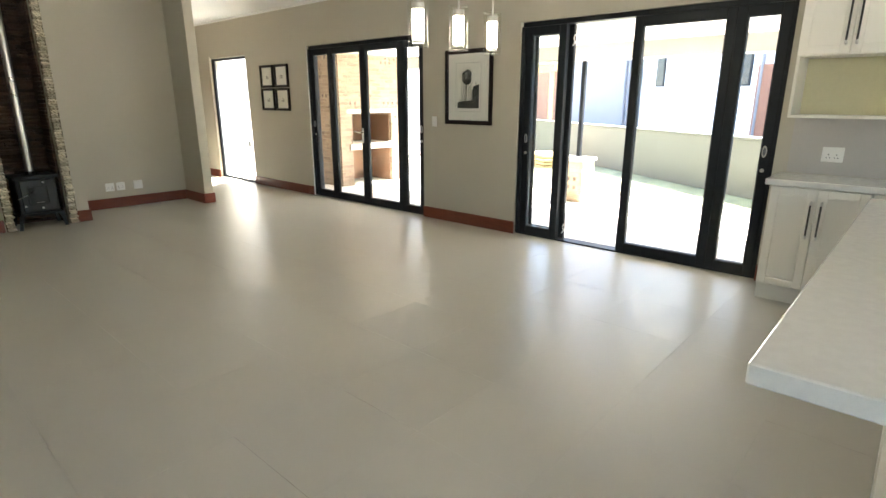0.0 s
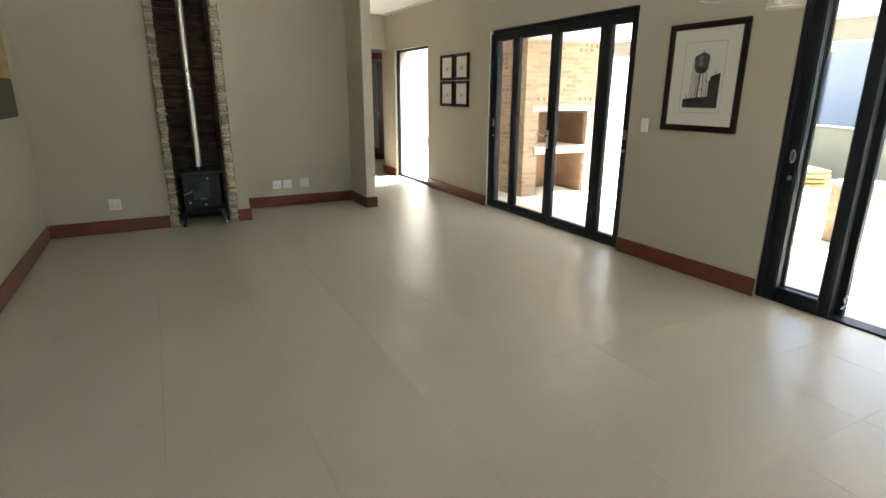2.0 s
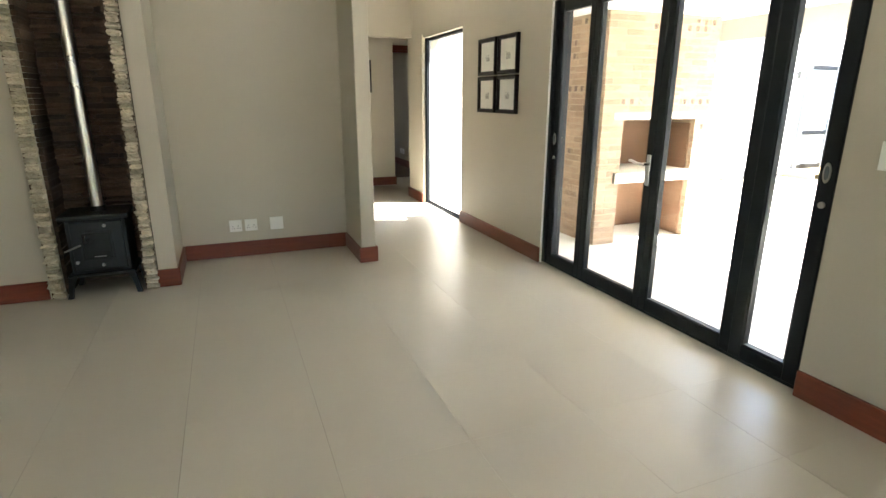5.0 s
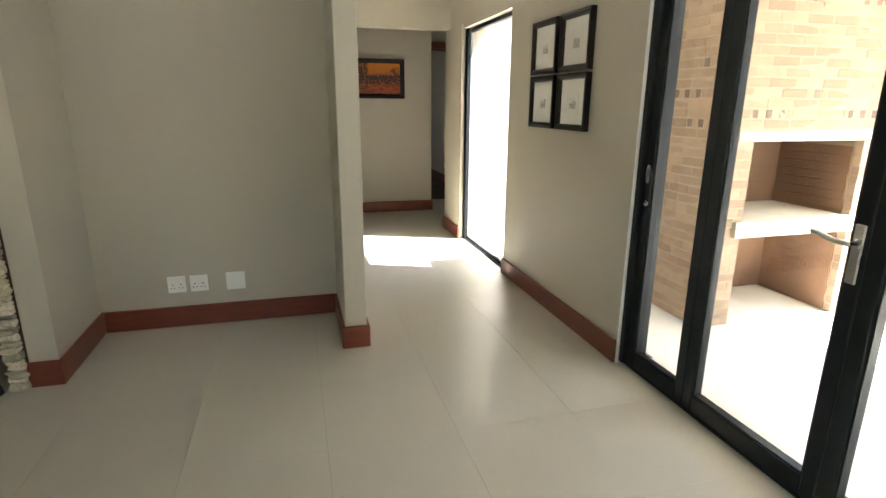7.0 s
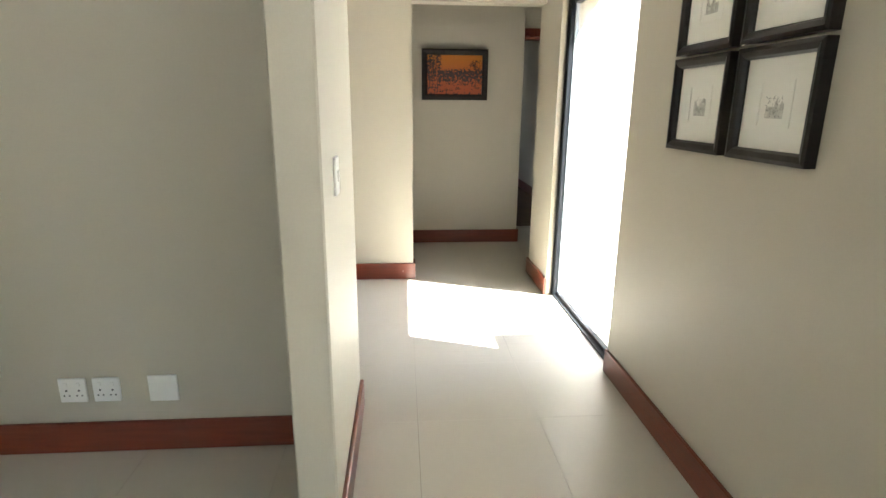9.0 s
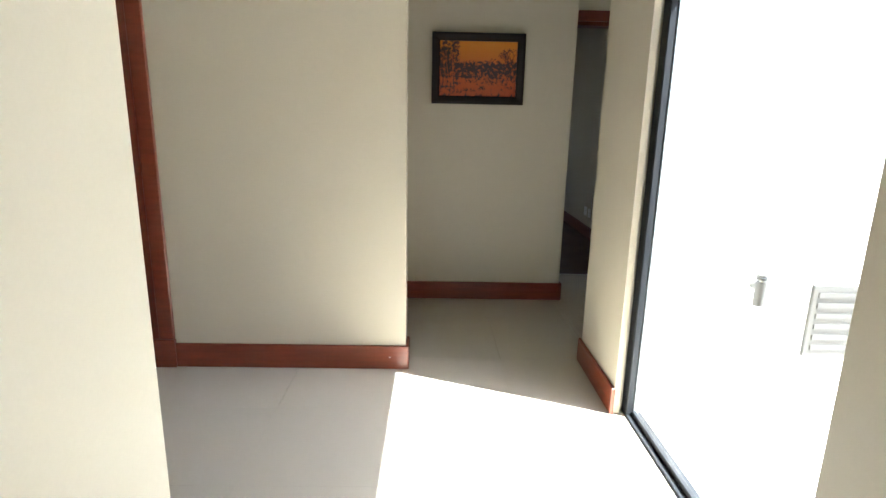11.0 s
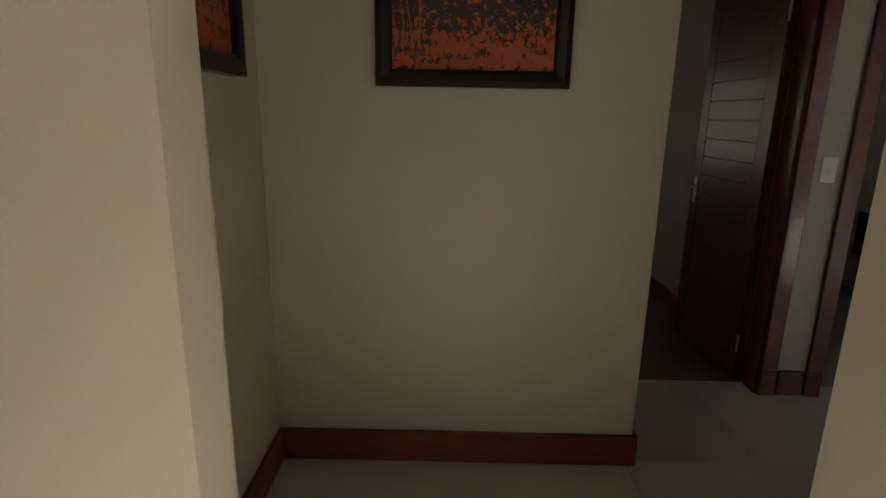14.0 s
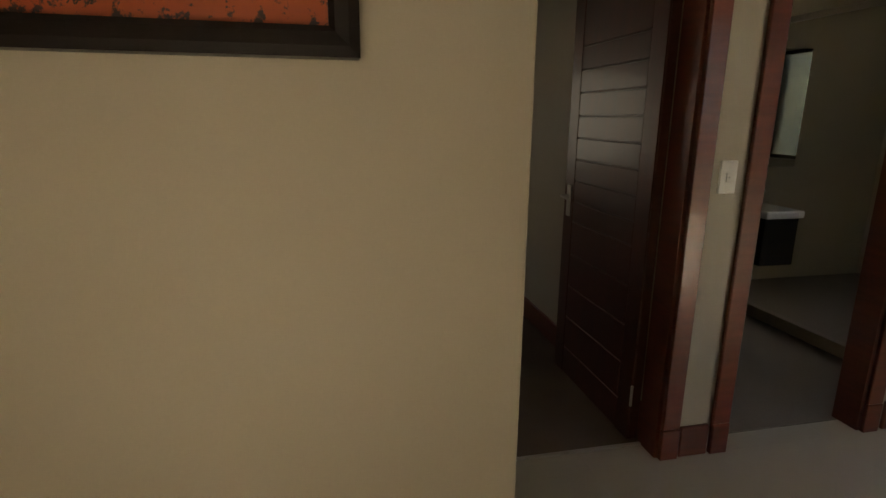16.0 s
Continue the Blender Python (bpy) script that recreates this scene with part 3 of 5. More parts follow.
door3 = holder("door_3", pose(0, 0, 0), "charcoal aluminium glazed door from the passage to the patio", "glass door", "", "structure")
for x0, x1 in ((PD[0], PD[0] + 0.07), (PD[1] - 0.07, PD[1])):
    part("stile", B(x0, x1, 10.58, 10.63, 0.014, 2.08, bevel=0.003), ALU, door3)
for z0, z1 in ((0.014, 0.09), (2.0, 2.08)):
    part("rail", B(PD[0] + 0.07, PD[1] - 0.07, 10.58, 10.63, z0, z1, bevel=0.003), ALU, door3)
part("pane", B(PD[0] + 0.066, PD[1] - 0.066, 10.602, 10.608, 0.086, 2.004), GLASS, door3)
structure("sill_4", B(PD[0], PD[1], 10.45, 10.762, -0.03, -0.002), CONC, "pale door sill")

# ---- pictures ----
def picture_frame(w, h, depth, face, material):
    """Four mitred frame bars with an inner slope, in the xz plane, facing -y, centred at the origin, back at y = 0."""
    bm = bmesh.new()
    W, H, w2, h2 = w / 2, h / 2, w / 2 - face, h / 2 - face
    prof = ((0.0, 0.0), (0.0, -depth), (0.35, -depth - 0.003), (0.8, -depth + 0.003), (1.0, -depth + 0.012), (1.0, 0.0))
    rings = []
    for f, y in prof:
        a, b = W - face * f, H - face * f
        rings.append([bm.verts.new(p) for p in ((-a, y, -b), (a, y, -b), (a, y, b), (-a, y, b))])
    for r0, r1 in zip(rings, rings[1:] + rings[:1]):
        for i in range(4):
            bm.faces.new((r0[i], r0[(i + 1) % 4], r1[(i + 1) % 4], r1[i]))
    return bm


def flat(pts, y, t=0.0012):
    """A thin printed shape: corner points in x and z, lying at y."""
    bm = bmesh.new()
    f = poly(bm, [(x, y, z) for x, z in pts])
    r = bmesh.ops.extrude_face_region(bm, geom=[f])
    bmesh.ops.translate(bm, verts=[v for v in r["geom"] if isinstance(v, bmesh.types.BMVert)], vec=(0, t, 0))
    return bm


def strokes(lines, y, t=0.0008):
    """Thin inked lines in the xz plane: x0, z0, x1, z1, width."""
    bm = bmesh.new()
    for x0, za, x1, zb, w in lines:
        a, b = Vector((x0, za)), Vector((x1, zb))
        n = Vector((-(b - a).y, (b - a).x)).normalized() * w / 2
        poly(bm, [(p.x, y, p.y) for p in (a + n, a - n, b - n, b + n)])
    return bm


def tower_print(at):
    W, H = 0.655, 0.79
    pic = holder("framed_print", at, "dark-framed black and white print of a water tower", "picture", "")
    part("frame", picture_frame(W, H, 0.028, 0.045, FRAME_BR), FRAME_BR, pic)
    part("mount", B(-W / 2 + 0.035, W / 2 - 0.035, -0.012, 0, -H / 2 + 0.035, H / 2 - 0.035), PAPER, pic, "wide cream card mount")
    y = -0.0136
    a, b, c, d = -0.175, 0.175, -0.255, 0.255
    part("ruled_border", strokes([(a, c, b, c, 0.0022), (b, c, b, d, 0.0022), (b, d, a, d, 0.0022), (a, d, a, c, 0.0022)], y), INK_MID, pic)

    def uv(*pts):
        return [(a + (b - a) * u, d - (d - c) * v) for u, v in pts]

    def ln(u0, v0, u1, v1, w):
        (p, q), (r, t) = uv((u0, v0), (u1, v1))
        return (p, q, r, t, w)

    part("roof_print", flat(uv((0.07, 0.93), (0.07, 0.815), (0.12, 0.80), (0.67, 0.765), (0.67, 0.93)), y), INK, pic, "inked low rooftop")
    part("block_print", flat(uv((0.67, 0.93), (0.67, 0.545), (0.70, 0.535), (0.70, 0.485), (0.93, 0.435), (0.93, 0.93)), y), INK, pic, "inked tower block")
    part("tank_print", flat(uv((0.26, 0.21), (0.28, 0.195), (0.47, 0.135), (0.62, 0.185), (0.63, 0.20), (0.615, 0.37), (0.57, 0.425), (0.50, 0.44), (0.38, 0.435), (0.31, 0.40), (0.285, 0.36)), y - 0.0012), INK_MID, pic, "inked round tank")
    part("tank_light", flat(uv((0.37, 0.205), (0.47, 0.19), (0.47, 0.32), (0.38, 0.33)), y - 0.0018), INK_PALE, pic)
    part("tank_shade", flat(uv((0.287, 0.345), (0.45, 0.355), (0.615, 0.335), (0.61, 0.375), (0.57, 0.425), (0.50, 0.44), (0.38, 0.435), (0.31, 0.40)), y - 0.0024), INK, pic)
    legs = []
    tops, feet = (0.31, 0.38, 0.44, 0.50, 0.60), (0.27, 0.36, 0.42, 0.54, 0.65)
    for i, (u0, u1) in enumerate(zip(tops, feet)):
        legs.append(ln(u0, 0.42, u1, 0.785, 0.011 if i == 2 else 0.0045))
    for k in range(3):
        v0, v1 = 0.44 + k * 0.115, 0.44 + (k + 1) * 0.115
        legs.append(ln(0.30 - 0.01 * k, v1, 0.60 + 0.015 * k, v1 - 0.01, 0.0028))
        for i in (0, 1, 3):
            p, q = tops[i] + (feet[i] - tops[i]) * (k + 0.1) / 3, tops[i + 1] + (feet[i + 1] - tops[i + 1]) * (k + 0.9) / 3
            legs += [ln(p, v0, q, v1, 0.0024), ln(q, v0, p, v1, 0.0024)]
    legs += [ln(0.265, 0.21, 0.205, 0.80, 0.0022), ln(0.285, 0.21, 0.225, 0.80, 0.0022), ln(0.47, 0.12, 0.47, 0.14, 0.004),
             ln(0.14, 0.73, 0.14, 0.81, 0.004), ln(0.14, 0.79, 0.25, 0.75, 0.002), ln(0.81, 0.385, 0.81, 0.465, 0.005), ln(0.66, 0.55, 0.64, 0.56, 0.003)]
    for k in range(22):
        v = 0.23 + k * 0.025
        legs.append(ln(0.265 - 0.1 * (v - 0.21), v, 0.287 - 0.1 * (v - 0.21), v, 0.0018))
    part("lattice_drawing", strokes(legs, y - 0.0006), INK, pic)
    part("glazing", B(-W / 2 + 0.042, W / 2 - 0.042, -0.0205, -0.0185, -H / 2 + 0.042, H / 2 - 0.042), PIC_GLASS, pic)
    return pic


tower_print(pose(XW, 4.25, 1.535, 0, 0, -90))


def sketch_print(at, w, h, seed, label):
    pic = holder("framed_sketch", at, label, "picture", "four framed sketches")
    part("frame", picture_frame(w, h, 0.034, 0.036, FRAME), FRAME, pic)
    part("mount", B(-w / 2 + 0.028, w / 2 - 0.028, -0.014, 0, -h / 2 + 0.028, h / 2 - 0.028), PAPER, pic)
    rnd = random.Random(seed)
    bm = bmesh.new()
    a, b = w * 0.20, h * 0.20
    for q in ((-a, -a + 0.006, -b, b), (a - 0.004, a, -b, b), (-a + 0.006, a - 0.004, b - 0.004, b), (-a + 0.006, a - 0.004, -b, -b + 0.004)):
        box(bm, q[0], q[1], -0.0165, -0.014, q[2], q[3])
    part("inner_bevel", bm, PAPER, pic)
    lines = []
    for i in range(60):
        x, z = rnd.uniform(-a * 0.5, a * 0.45), rnd.uniform(-b * 0.6, b * 0.25)
        t = rnd.uniform(0, math.pi)
        l = rnd.uniform(0.003, 0.012)
        lines.append((x, z, x + math.cos(t) * l, z + math.sin(t) * l, rnd.uniform(0.0006, 0.0016)))
    tagged(part("pencil_drawing", strokes(lines, -0.0158), INK_MID, pic), kind="stuff")
    edge = [(-a * 0.5 + a * 1.05 * i / 7, b * rnd.uniform(-0.15, 0.35)) for i in range(8)]
    part("drawing_wash", flat([(-a * 0.5, -b * 0.6), (a * 0.55, -b * 0.6)] + edge[::-1], -0.0150, 0.0006), PENCIL, pic)


for yc, zc, sd in ((8.34, 1.755, 3), (7.93, 1.755, 4), (8.34, 1.408, 5), (7.93, 1.408, 6)):
    sketch_print(pose(XW, yc, zc, 0, 0, -90), 0.365, 0.335, sd, "small pencil sketch in a thick black frame with cream mount")


def bush_print(at, w, h, seed):
    """The orange bush scene: printed sheet, inked trunk and shrubs, black box frame."""
    pic = holder("framed_painting", at, "orange sunset bushveld painting in a deep black frame", "painting", "")
    part("frame", picture_frame(w, h, 0.05, 0.055, FRAME), FRAME, pic)
    cw, ch = w - 0.10, h - 0.10
    part("canvas", B(-cw / 2, cw / 2, -0.03, 0, -ch / 2, ch / 2), SUNSET, pic, "orange sky over dark scrub")
    rnd = random.Random(seed)
    y = -0.0312
    lines, reds = [], []

    def twig(x, z, ang, l, wd, depth):
        x1, z1 = x + math.cos(ang) * l, z + math.sin(ang) * l
        if abs(x1) > cw / 2 - 0.004 or abs(z1) > ch / 2 - 0.004:
            return
        lines.append((x, z, x1, z1, wd))
        if depth:
            for _ in range(rnd.choice((2, 2, 3))):
                twig(x1, z1, ang + rnd.uniform(-0.8, 0.8), l * rnd.uniform(0.6, 0.85), wd * 0.7, depth - 1)

    # tall tree on one side, a bare branching tree on the other, low scrub between
    for k in range(3):
        twig(-cw * 0.46 + k * cw * 0.05, -ch * 0.15, math.pi / 2 + rnd.uniform(-0.15, 0.15), ch * 0.17, 0.005, 5)
    for k in range(3):
        twig(cw * (0.36 + 0.04 * k), ch * 0.04, math.pi / 2 + rnd.uniform(-0.3, 0.3), ch * 0.11, 0.005, 4)
    for k in range(24):
        twig(rnd.uniform(-cw * 0.1, cw * 0.45), rnd.uniform(-ch * 0.02, ch * 0.14), rnd.uniform(0.7, 2.4), ch * 0.035, 0.003, 2)
    for k in range(11):
        bx, bz = rnd.uniform(-cw * 0.45, cw * 0.45), rnd.uniform(-ch * 0.44, -ch * 0.16)
        for _ in range(9):
            twig(bx + rnd.uniform(-0.022, 0.022), bz + rnd.uniform(-0.005, 0.005), rnd.uniform(0.5, 2.6), ch * 0.02, 0.0026, 2)
    tagged(part("branch_drawing", strokes(lines, y), SILH, pic), kind="stuff")
    for x, lean, wd in ((-cw * 0.33, 0.0, 0.007), (-cw * 0.36, -0.012, 0.004), (-cw * 0.42, -0.006, 0.003)):
        zc = -ch * 0.30
        for k in range(6):
            x1, z1 = x + lean * 0.4 + rnd.uniform(-0.004, 0.004), zc + ch * 0.10
            reds.append((x, zc, x1, z1, wd * (1 - 0.1 * k)))
            x, zc = x1, z1
    tagged(part("trunk_drawing", strokes(reds, y - 0.0012), SILH_RED, pic), kind="stuff")
    return pic


bush_print(pose(4.262, 11.895, 1.69), 0.645, 0.475, 11)
bush_print(pose(3.53, 11.28, 1.70, 0, 0, 90), 0.76, 0.475, 12)

# the painting on the west wall shows only an edge
lp = holder("landscape_painting", pose(0.055, 6.95, 1.62, 0, 0, 90), "unframed landscape canvas with golden sky above dark fields", "painting", "")
part("canvas", B(-0.45, 0.45, -0.03, 0, -0.10, 0.42, bevel=0.003), mat("golden_sky_paint", (0.42, 0.28, 0.12), 0.6, vary=0.4, scale=4, grain=40, bump=0.2, stretch=(1, 1, 4)), lp)
part("foreground", B(-0.45, 0.45, -0.03, 0, -0.42, -0.104, bevel=0.003), mat("dark_field_paint", (0.045, 0.042, 0.022), 0.6, vary=0.5, scale=6, grain=40, bump=0.2), lp)


# ---- sockets and switches ----
def socket_plate(at, w=0.105, h=0.105, kind="socket", group=""):
    labels = {"socket": "white square double wall socket", "blank": "white square blank wall plate", "switch": "white narrow light switch"}
    s = holder({"socket": "wall_socket", "blank": "blank_plate", "switch": "light_switch"}[kind], at, labels[kind], {"socket": "socket", "blank": "wall plate", "switch": "light switch"}[kind], group)
    part("plate", B(-w / 2, w / 2, -0.010, 0, -h / 2, h / 2, bevel=0.003), WHITE_PL, s)
    if kind == "socket":
        for cx in (-0.024, 0.024):
            for dx, dz, r in ((0, 0.012, 0.0042), (-0.010, -0.010, 0.0035), (0.010, -0.010, 0.0035)):
                part("pin_hole", C((cx + dx, -0.0106, -0.012 + dz), (cx + dx, -0.0095, -0.012 + dz), r, 10), DARK_PL, s)
        for cx in (-0.024, 0.024):
            part("rocker", B(cx - 0.008, cx + 0.008, -0.0135, -0.0095, 0.018, 0.036, bevel=0.002), WHITE_PL, s)
    if kind == "switch":
        r = part("rocker", B(-0.012, 0.012, -0.0145, -0.0095, -0.018, 0.018, bevel=0.002), WHITE_PL, s)
        part("screw_cap", C((0, -0.0155, 0.0), (0, -0.0135, 0.0), 0.004, 10), STEEL, r)
    return s


socket_plate(pose(2.42, 8.43, 0.28), kind="socket", group="niche sockets")
socket_plate(pose(2.55, 8.43, 0.28), kind="socket", group="niche sockets")
socket_plate(pose(2.77, 8.43, 0.28), 0.115, 0.115, kind="blank")
socket_plate(pose(0.665, 7.78, 0.295), 0.11, 0.115, kind="socket")
socket_plate(pose(XW, 4.76, 1.16, 0, 0, -90), 0.075, 0.115, kind="switch")
socket_plate(pose(3.535, 8.10, 1.18, 0, 0, 90), 0.075, 0.12, kind="switch")
socket_plate(pose(5.94, 12.50, 1.145), 0.072, 0.12, kind="switch")
socket_plate(pose(5.84, 13.52, 1.21, 0, 0, -90), 0.072, 0.12, kind="switch")
socket_plate(pose(5.84, 14.25, 0.30, 0, 0, -90), kind="socket", group="bedroom sockets")
socket_plate(pose(5.84, 14.42, 0.30, 0, 0, -90), kind="socket", group="bedroom sockets")

# ---- fireplace recess: ledge stones, stove, flue ----
fp = holder("stone_surround", pose(0, 0, 0), "stacked sandstone ledge strips with dark stone recess behind", "fireplace", "")
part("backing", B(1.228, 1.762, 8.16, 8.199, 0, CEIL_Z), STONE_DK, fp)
rnd = random.Random(5)


def stone_mesh(w, d, h, seed):
    """A split ledge stone: worn corners and an uneven broken face."""
    r = random.Random(seed)
    bm = B(-w / 2, w / 2, -d, 0, 0, h)
    bmesh.ops.subdivide_edges(bm, edges=[e for e in bm.edges if abs(e.verts[0].co.x - e.verts[1].co.x) > 0.001], cuts=3)
    bmesh.ops.subdivide_edges(bm, edges=[e for e in bm.edges if abs(e.verts[0].co.z - e.verts[1].co.z) > 0.001], cuts=1)
    for v in bm.verts:
        end = abs(v.co.x) > w / 2 - 0.001
        mid = 0.2 * h < v.co.z < 0.8 * h
        v.co.x *= 1.0 + (r.uniform(-0.02, 0.10) if mid else r.uniform(-0.16, 0.0)) * end
        if not mid:
            v.co.z += (0.10 if v.co.z < 0.5 * h else -0.10) * h * (r.uniform(0.3, 1.6) if end else r.uniform(-0.7, 0.8))
        if v.co.y < -d / 2:
            v.co.y += d * (r.uniform(-0.22, 0.05) if mid else r.uniform(0.0, 0.30))
    return bm


# joint beds take the dark stone colour to stand for shade between stones
part("joint_bed", B(1.168, 1.2275, 7.770, 7.7798, 0, CEIL_Z), STONE_DK, fp, "mortar behind the ledge stones, shade put into its dark colour")
part("joint_bed", B(1.7625, 1.838, 7.770, 7.7798, 0, CEIL_Z), STONE_DK, fp, "mortar behind the ledge stones, shade put into its dark colour")
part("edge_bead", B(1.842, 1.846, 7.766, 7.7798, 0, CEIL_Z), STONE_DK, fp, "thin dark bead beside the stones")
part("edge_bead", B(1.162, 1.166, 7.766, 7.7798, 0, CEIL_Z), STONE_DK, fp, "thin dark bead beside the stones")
edge_stones = [finish(stone_mesh(0.078, 0.055, 1.0, 20 + i), "stone", STONE) for i in range(14)]
for xs in (1.205, 1.803):
    z = 0.0
    while z < CEIL_Z - 0.02:
        h = min(rnd.choice((0.020, 0.024, 0.029, 0.034, 0.044)) + rnd.uniform(-0.003, 0.003), CEIL_Z - z)
        ob = new("stone", edge_stones[rnd.randrange(14)])
        ob.parent = fp
        ob.matrix_basis = pose(xs + rnd.uniform(-0.006, 0.004), 7.785, z, 0, rnd.uniform(-4, 4), rnd.uniform(-6, 6)) @ Matrix.Diagonal((rnd.uniform(0.85, 1.06), rnd.uniform(0.7, 1.25), h, 1))
        z += h
dark_stones = [finish(stone_mesh(1.0, 0.035, 1.0, 50 + i), "stone", STONE_DK) for i in range(8)]
z = 0.02
while z < CEIL_Z - 0.03:
    h = rnd.uniform(0.02, 0.05)
    h = min(h, CEIL_Z - z)
    x = 1.232
    while x < 1.75:
        w = min(rnd.uniform(0.08, 0.4), 1.758 - x)
        if w > 0.03:
            ob = new("stone", dark_stones[rnd.randrange(8)])
            ob.parent = fp
            ob.matrix_basis = pose(x + w / 2, 8.165, z, 0, rnd.uniform(-0.8, 0.8), 0) @ Matrix.Diagonal((max(0.02, w - 0.006), rnd.uniform(0.4, 2.2), h, 1))
        x += w
    z += h
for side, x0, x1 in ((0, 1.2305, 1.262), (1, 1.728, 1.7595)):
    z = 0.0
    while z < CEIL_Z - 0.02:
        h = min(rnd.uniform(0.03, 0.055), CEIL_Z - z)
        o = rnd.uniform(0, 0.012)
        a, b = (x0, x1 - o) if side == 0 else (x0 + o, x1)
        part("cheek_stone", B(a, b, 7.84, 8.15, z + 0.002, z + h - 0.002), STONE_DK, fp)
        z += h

st = holder("wood_stove", pose(1.50, 7.90, 0.0), "small black cast iron wood-burning stove in the recess", "stove", "")
part("body", B(-0.185, 0.185, -0.155, 0.16, 0.17, 0.56, bevel=0.012, seg=2), IRON, st)
part("top_plate", B(-0.215, 0.215, -0.19, 0.18, 0.56, 0.592, bevel=0.008, seg=2), IRON, st)
part("base_plate", B(-0.21, 0.21, -0.185, 0.175, 0.150, 0.172, bevel=0.006), IRON, st)
dr = part("door", B(-0.155, 0.165, -0.178, -0.15, 0.195, 0.545, bevel=0.008, seg=2), IRON, st)
part("glass_pane", B(-0.085, 0.085, -0.1805, -0.176, 0.285, 0.465), STOVE_GLASS, dr, "smoky stove glass")
bm = bmesh.new()
for q in ((-0.10, 0.10, 0.465, 0.482), (-0.10, 0.10, 0.268, 0.285), (-0.10, -0.085, 0.285, 0.465), (0.085, 0.10, 0.285, 0.465)):
    box(bm, q[0], q[1], -0.187, -0.176, q[2], q[3], bevel=0.003)
part("glass_surround", bm, IRON, dr)
part("name_bar", B(-0.03, 0.045, -0.1835, -0.180, 0.292, 0.297), STEEL, dr, "short bright bar low on the glass")
for cx in (-0.06, -0.02, 0.06, 0.09):
    part("air_slot", B(cx - 0.006, cx + 0.006, -0.1795, -0.176, 0.222, 0.252), DARK_PL, dr)
part("door_latch", tube([(-0.10, -0.185, 0.385), (-0.13, -0.20, 0.375), (-0.195, -0.215, 0.352)], 0.0065), STEEL, dr, "bright steel latch rod")
for kx, kz in ((0.06, 0.515), (-0.135, 0.262), (0.02, 0.232)):
    part("knob", C((kx, -0.195, kz), (kx, -0.175, kz), 0.011, 14), STEEL, st, "steel knob")
for sx in (-1, 1):
    for sy in (-1, 1):
        bm = bmesh.new()
        pts = [(0.155, 0.155), (0.208, 0.155), (0.222, 0.05), (0.235, 0.0), (0.200, 0.0), (0.192, 0.06), (0.175, 0.115)]
        f = poly(bm, [(sx * a, sy * 0.165 - 0.006 - 0.0175, c) for a, c in pts])
        r = bmesh.ops.extrude_face_region(bm, geom=[f])
        bmesh.ops.translate(bm, verts=[v for v in r["geom"] if isinstance(v, bmesh.types.BMVert)], vec=(0, 0.035, 0))
        part("leg", bm, IRON, st)
part("flue_collar", C((0, 0.02, 0.59), (0, 0.02, 0.625), 0.05, 24), IRON, st, smooth=True)
part("flue", C((0, 0.02, 0.61), (0, 0.02, CEIL_Z), 0.038, 32), STEEL, st, "tall stainless steel flue pipe", smooth=True)
part("flue_seam", C((0, 0.02, 1.74), (0, 0.02, 1.752), 0.0395, 32), STEEL, st, smooth=True)


# ---- pendant lamps ----
def pendant(x, y, z):
    p = holder("pendant_lamp", pose(x, y, z), "clear glass cylinder pendant with glowing frosted inner shade", "pendant lamp", "three pendants in a row")
    bm = bmesh.new()
    bmesh.ops.create_cone(bm, cap_ends=False, segments=32, radius1=0.056, radius2=0.056, depth=0.245, matrix=Matrix.Translation((0, 0, 0.1225)))
    bmesh.ops.create_cone(bm, cap_ends=False, segments=32, radius1=0.053, radius2=0.053, depth=0.245, matrix=Matrix.Translation((0, 0, 0.1225)))
    part("glass_cylinder", bm, CLEAR, p, smooth=True)
    bm = bmesh.new()
    for zz in (0.0, 0.245):
        bmesh.ops.create_cone(bm, cap_ends=False, segments=32, radius1=0.0565, radius2=0.0525, depth=0.002, matrix=Matrix.Translation((0, 0, zz)))
    part("rim", bm, RIM, p, "bright ground glass rim")
    part("inner_shade", C((0, 0, 0.035), (0, 0, 0.19), 0.031, 24), BULB, p, "frosted glowing shade", smooth=True)
    part("lamp_holder", C((0, 0, 0.19), (0, 0, 0.225), 0.034, 24), STEEL, p, smooth=True)
    part("bottom_ring", C((0, 0, 0.018), (0, 0, 0.035), 0.034, 24), STEEL, p, smooth=True)
    part("stem", C((0, 0, 0.225), (0, 0, 0.30), 0.006, 12), STEEL, p)
    part("cord", C((0, 0, 0.29), (0, 0, CEIL_Z - z), 0.0022, 8), WHITE_PL, p)
    part("ceiling_rose", C((0, 0, CEIL_Z - z - 0.025), (0, 0, CEIL_Z - z), 0.05, 24), STEEL, p, smooth=True)


for px in (2.355, 2.695, 3.025):
    pendant(px, 2.575, 1.69)


# ---- kitchen ----
def cup_handle(parent, x, y, z0, z1):
    h = part("handle", tube([(x - 0.028, y, z0), (x - 0.028, y, z1)], 0.006), DARK_PL, parent, "dark bar handle with chrome ends", smooth=True)
    for zz in (z0, z1):
        part("handle_end", tube([(x + 0.002, y, zz), (x - 0.028, y, zz), (x - 0.028, y, zz + (0.018 if zz == z0 else -0.018))], 0.0075), STEEL, h, smooth=True)


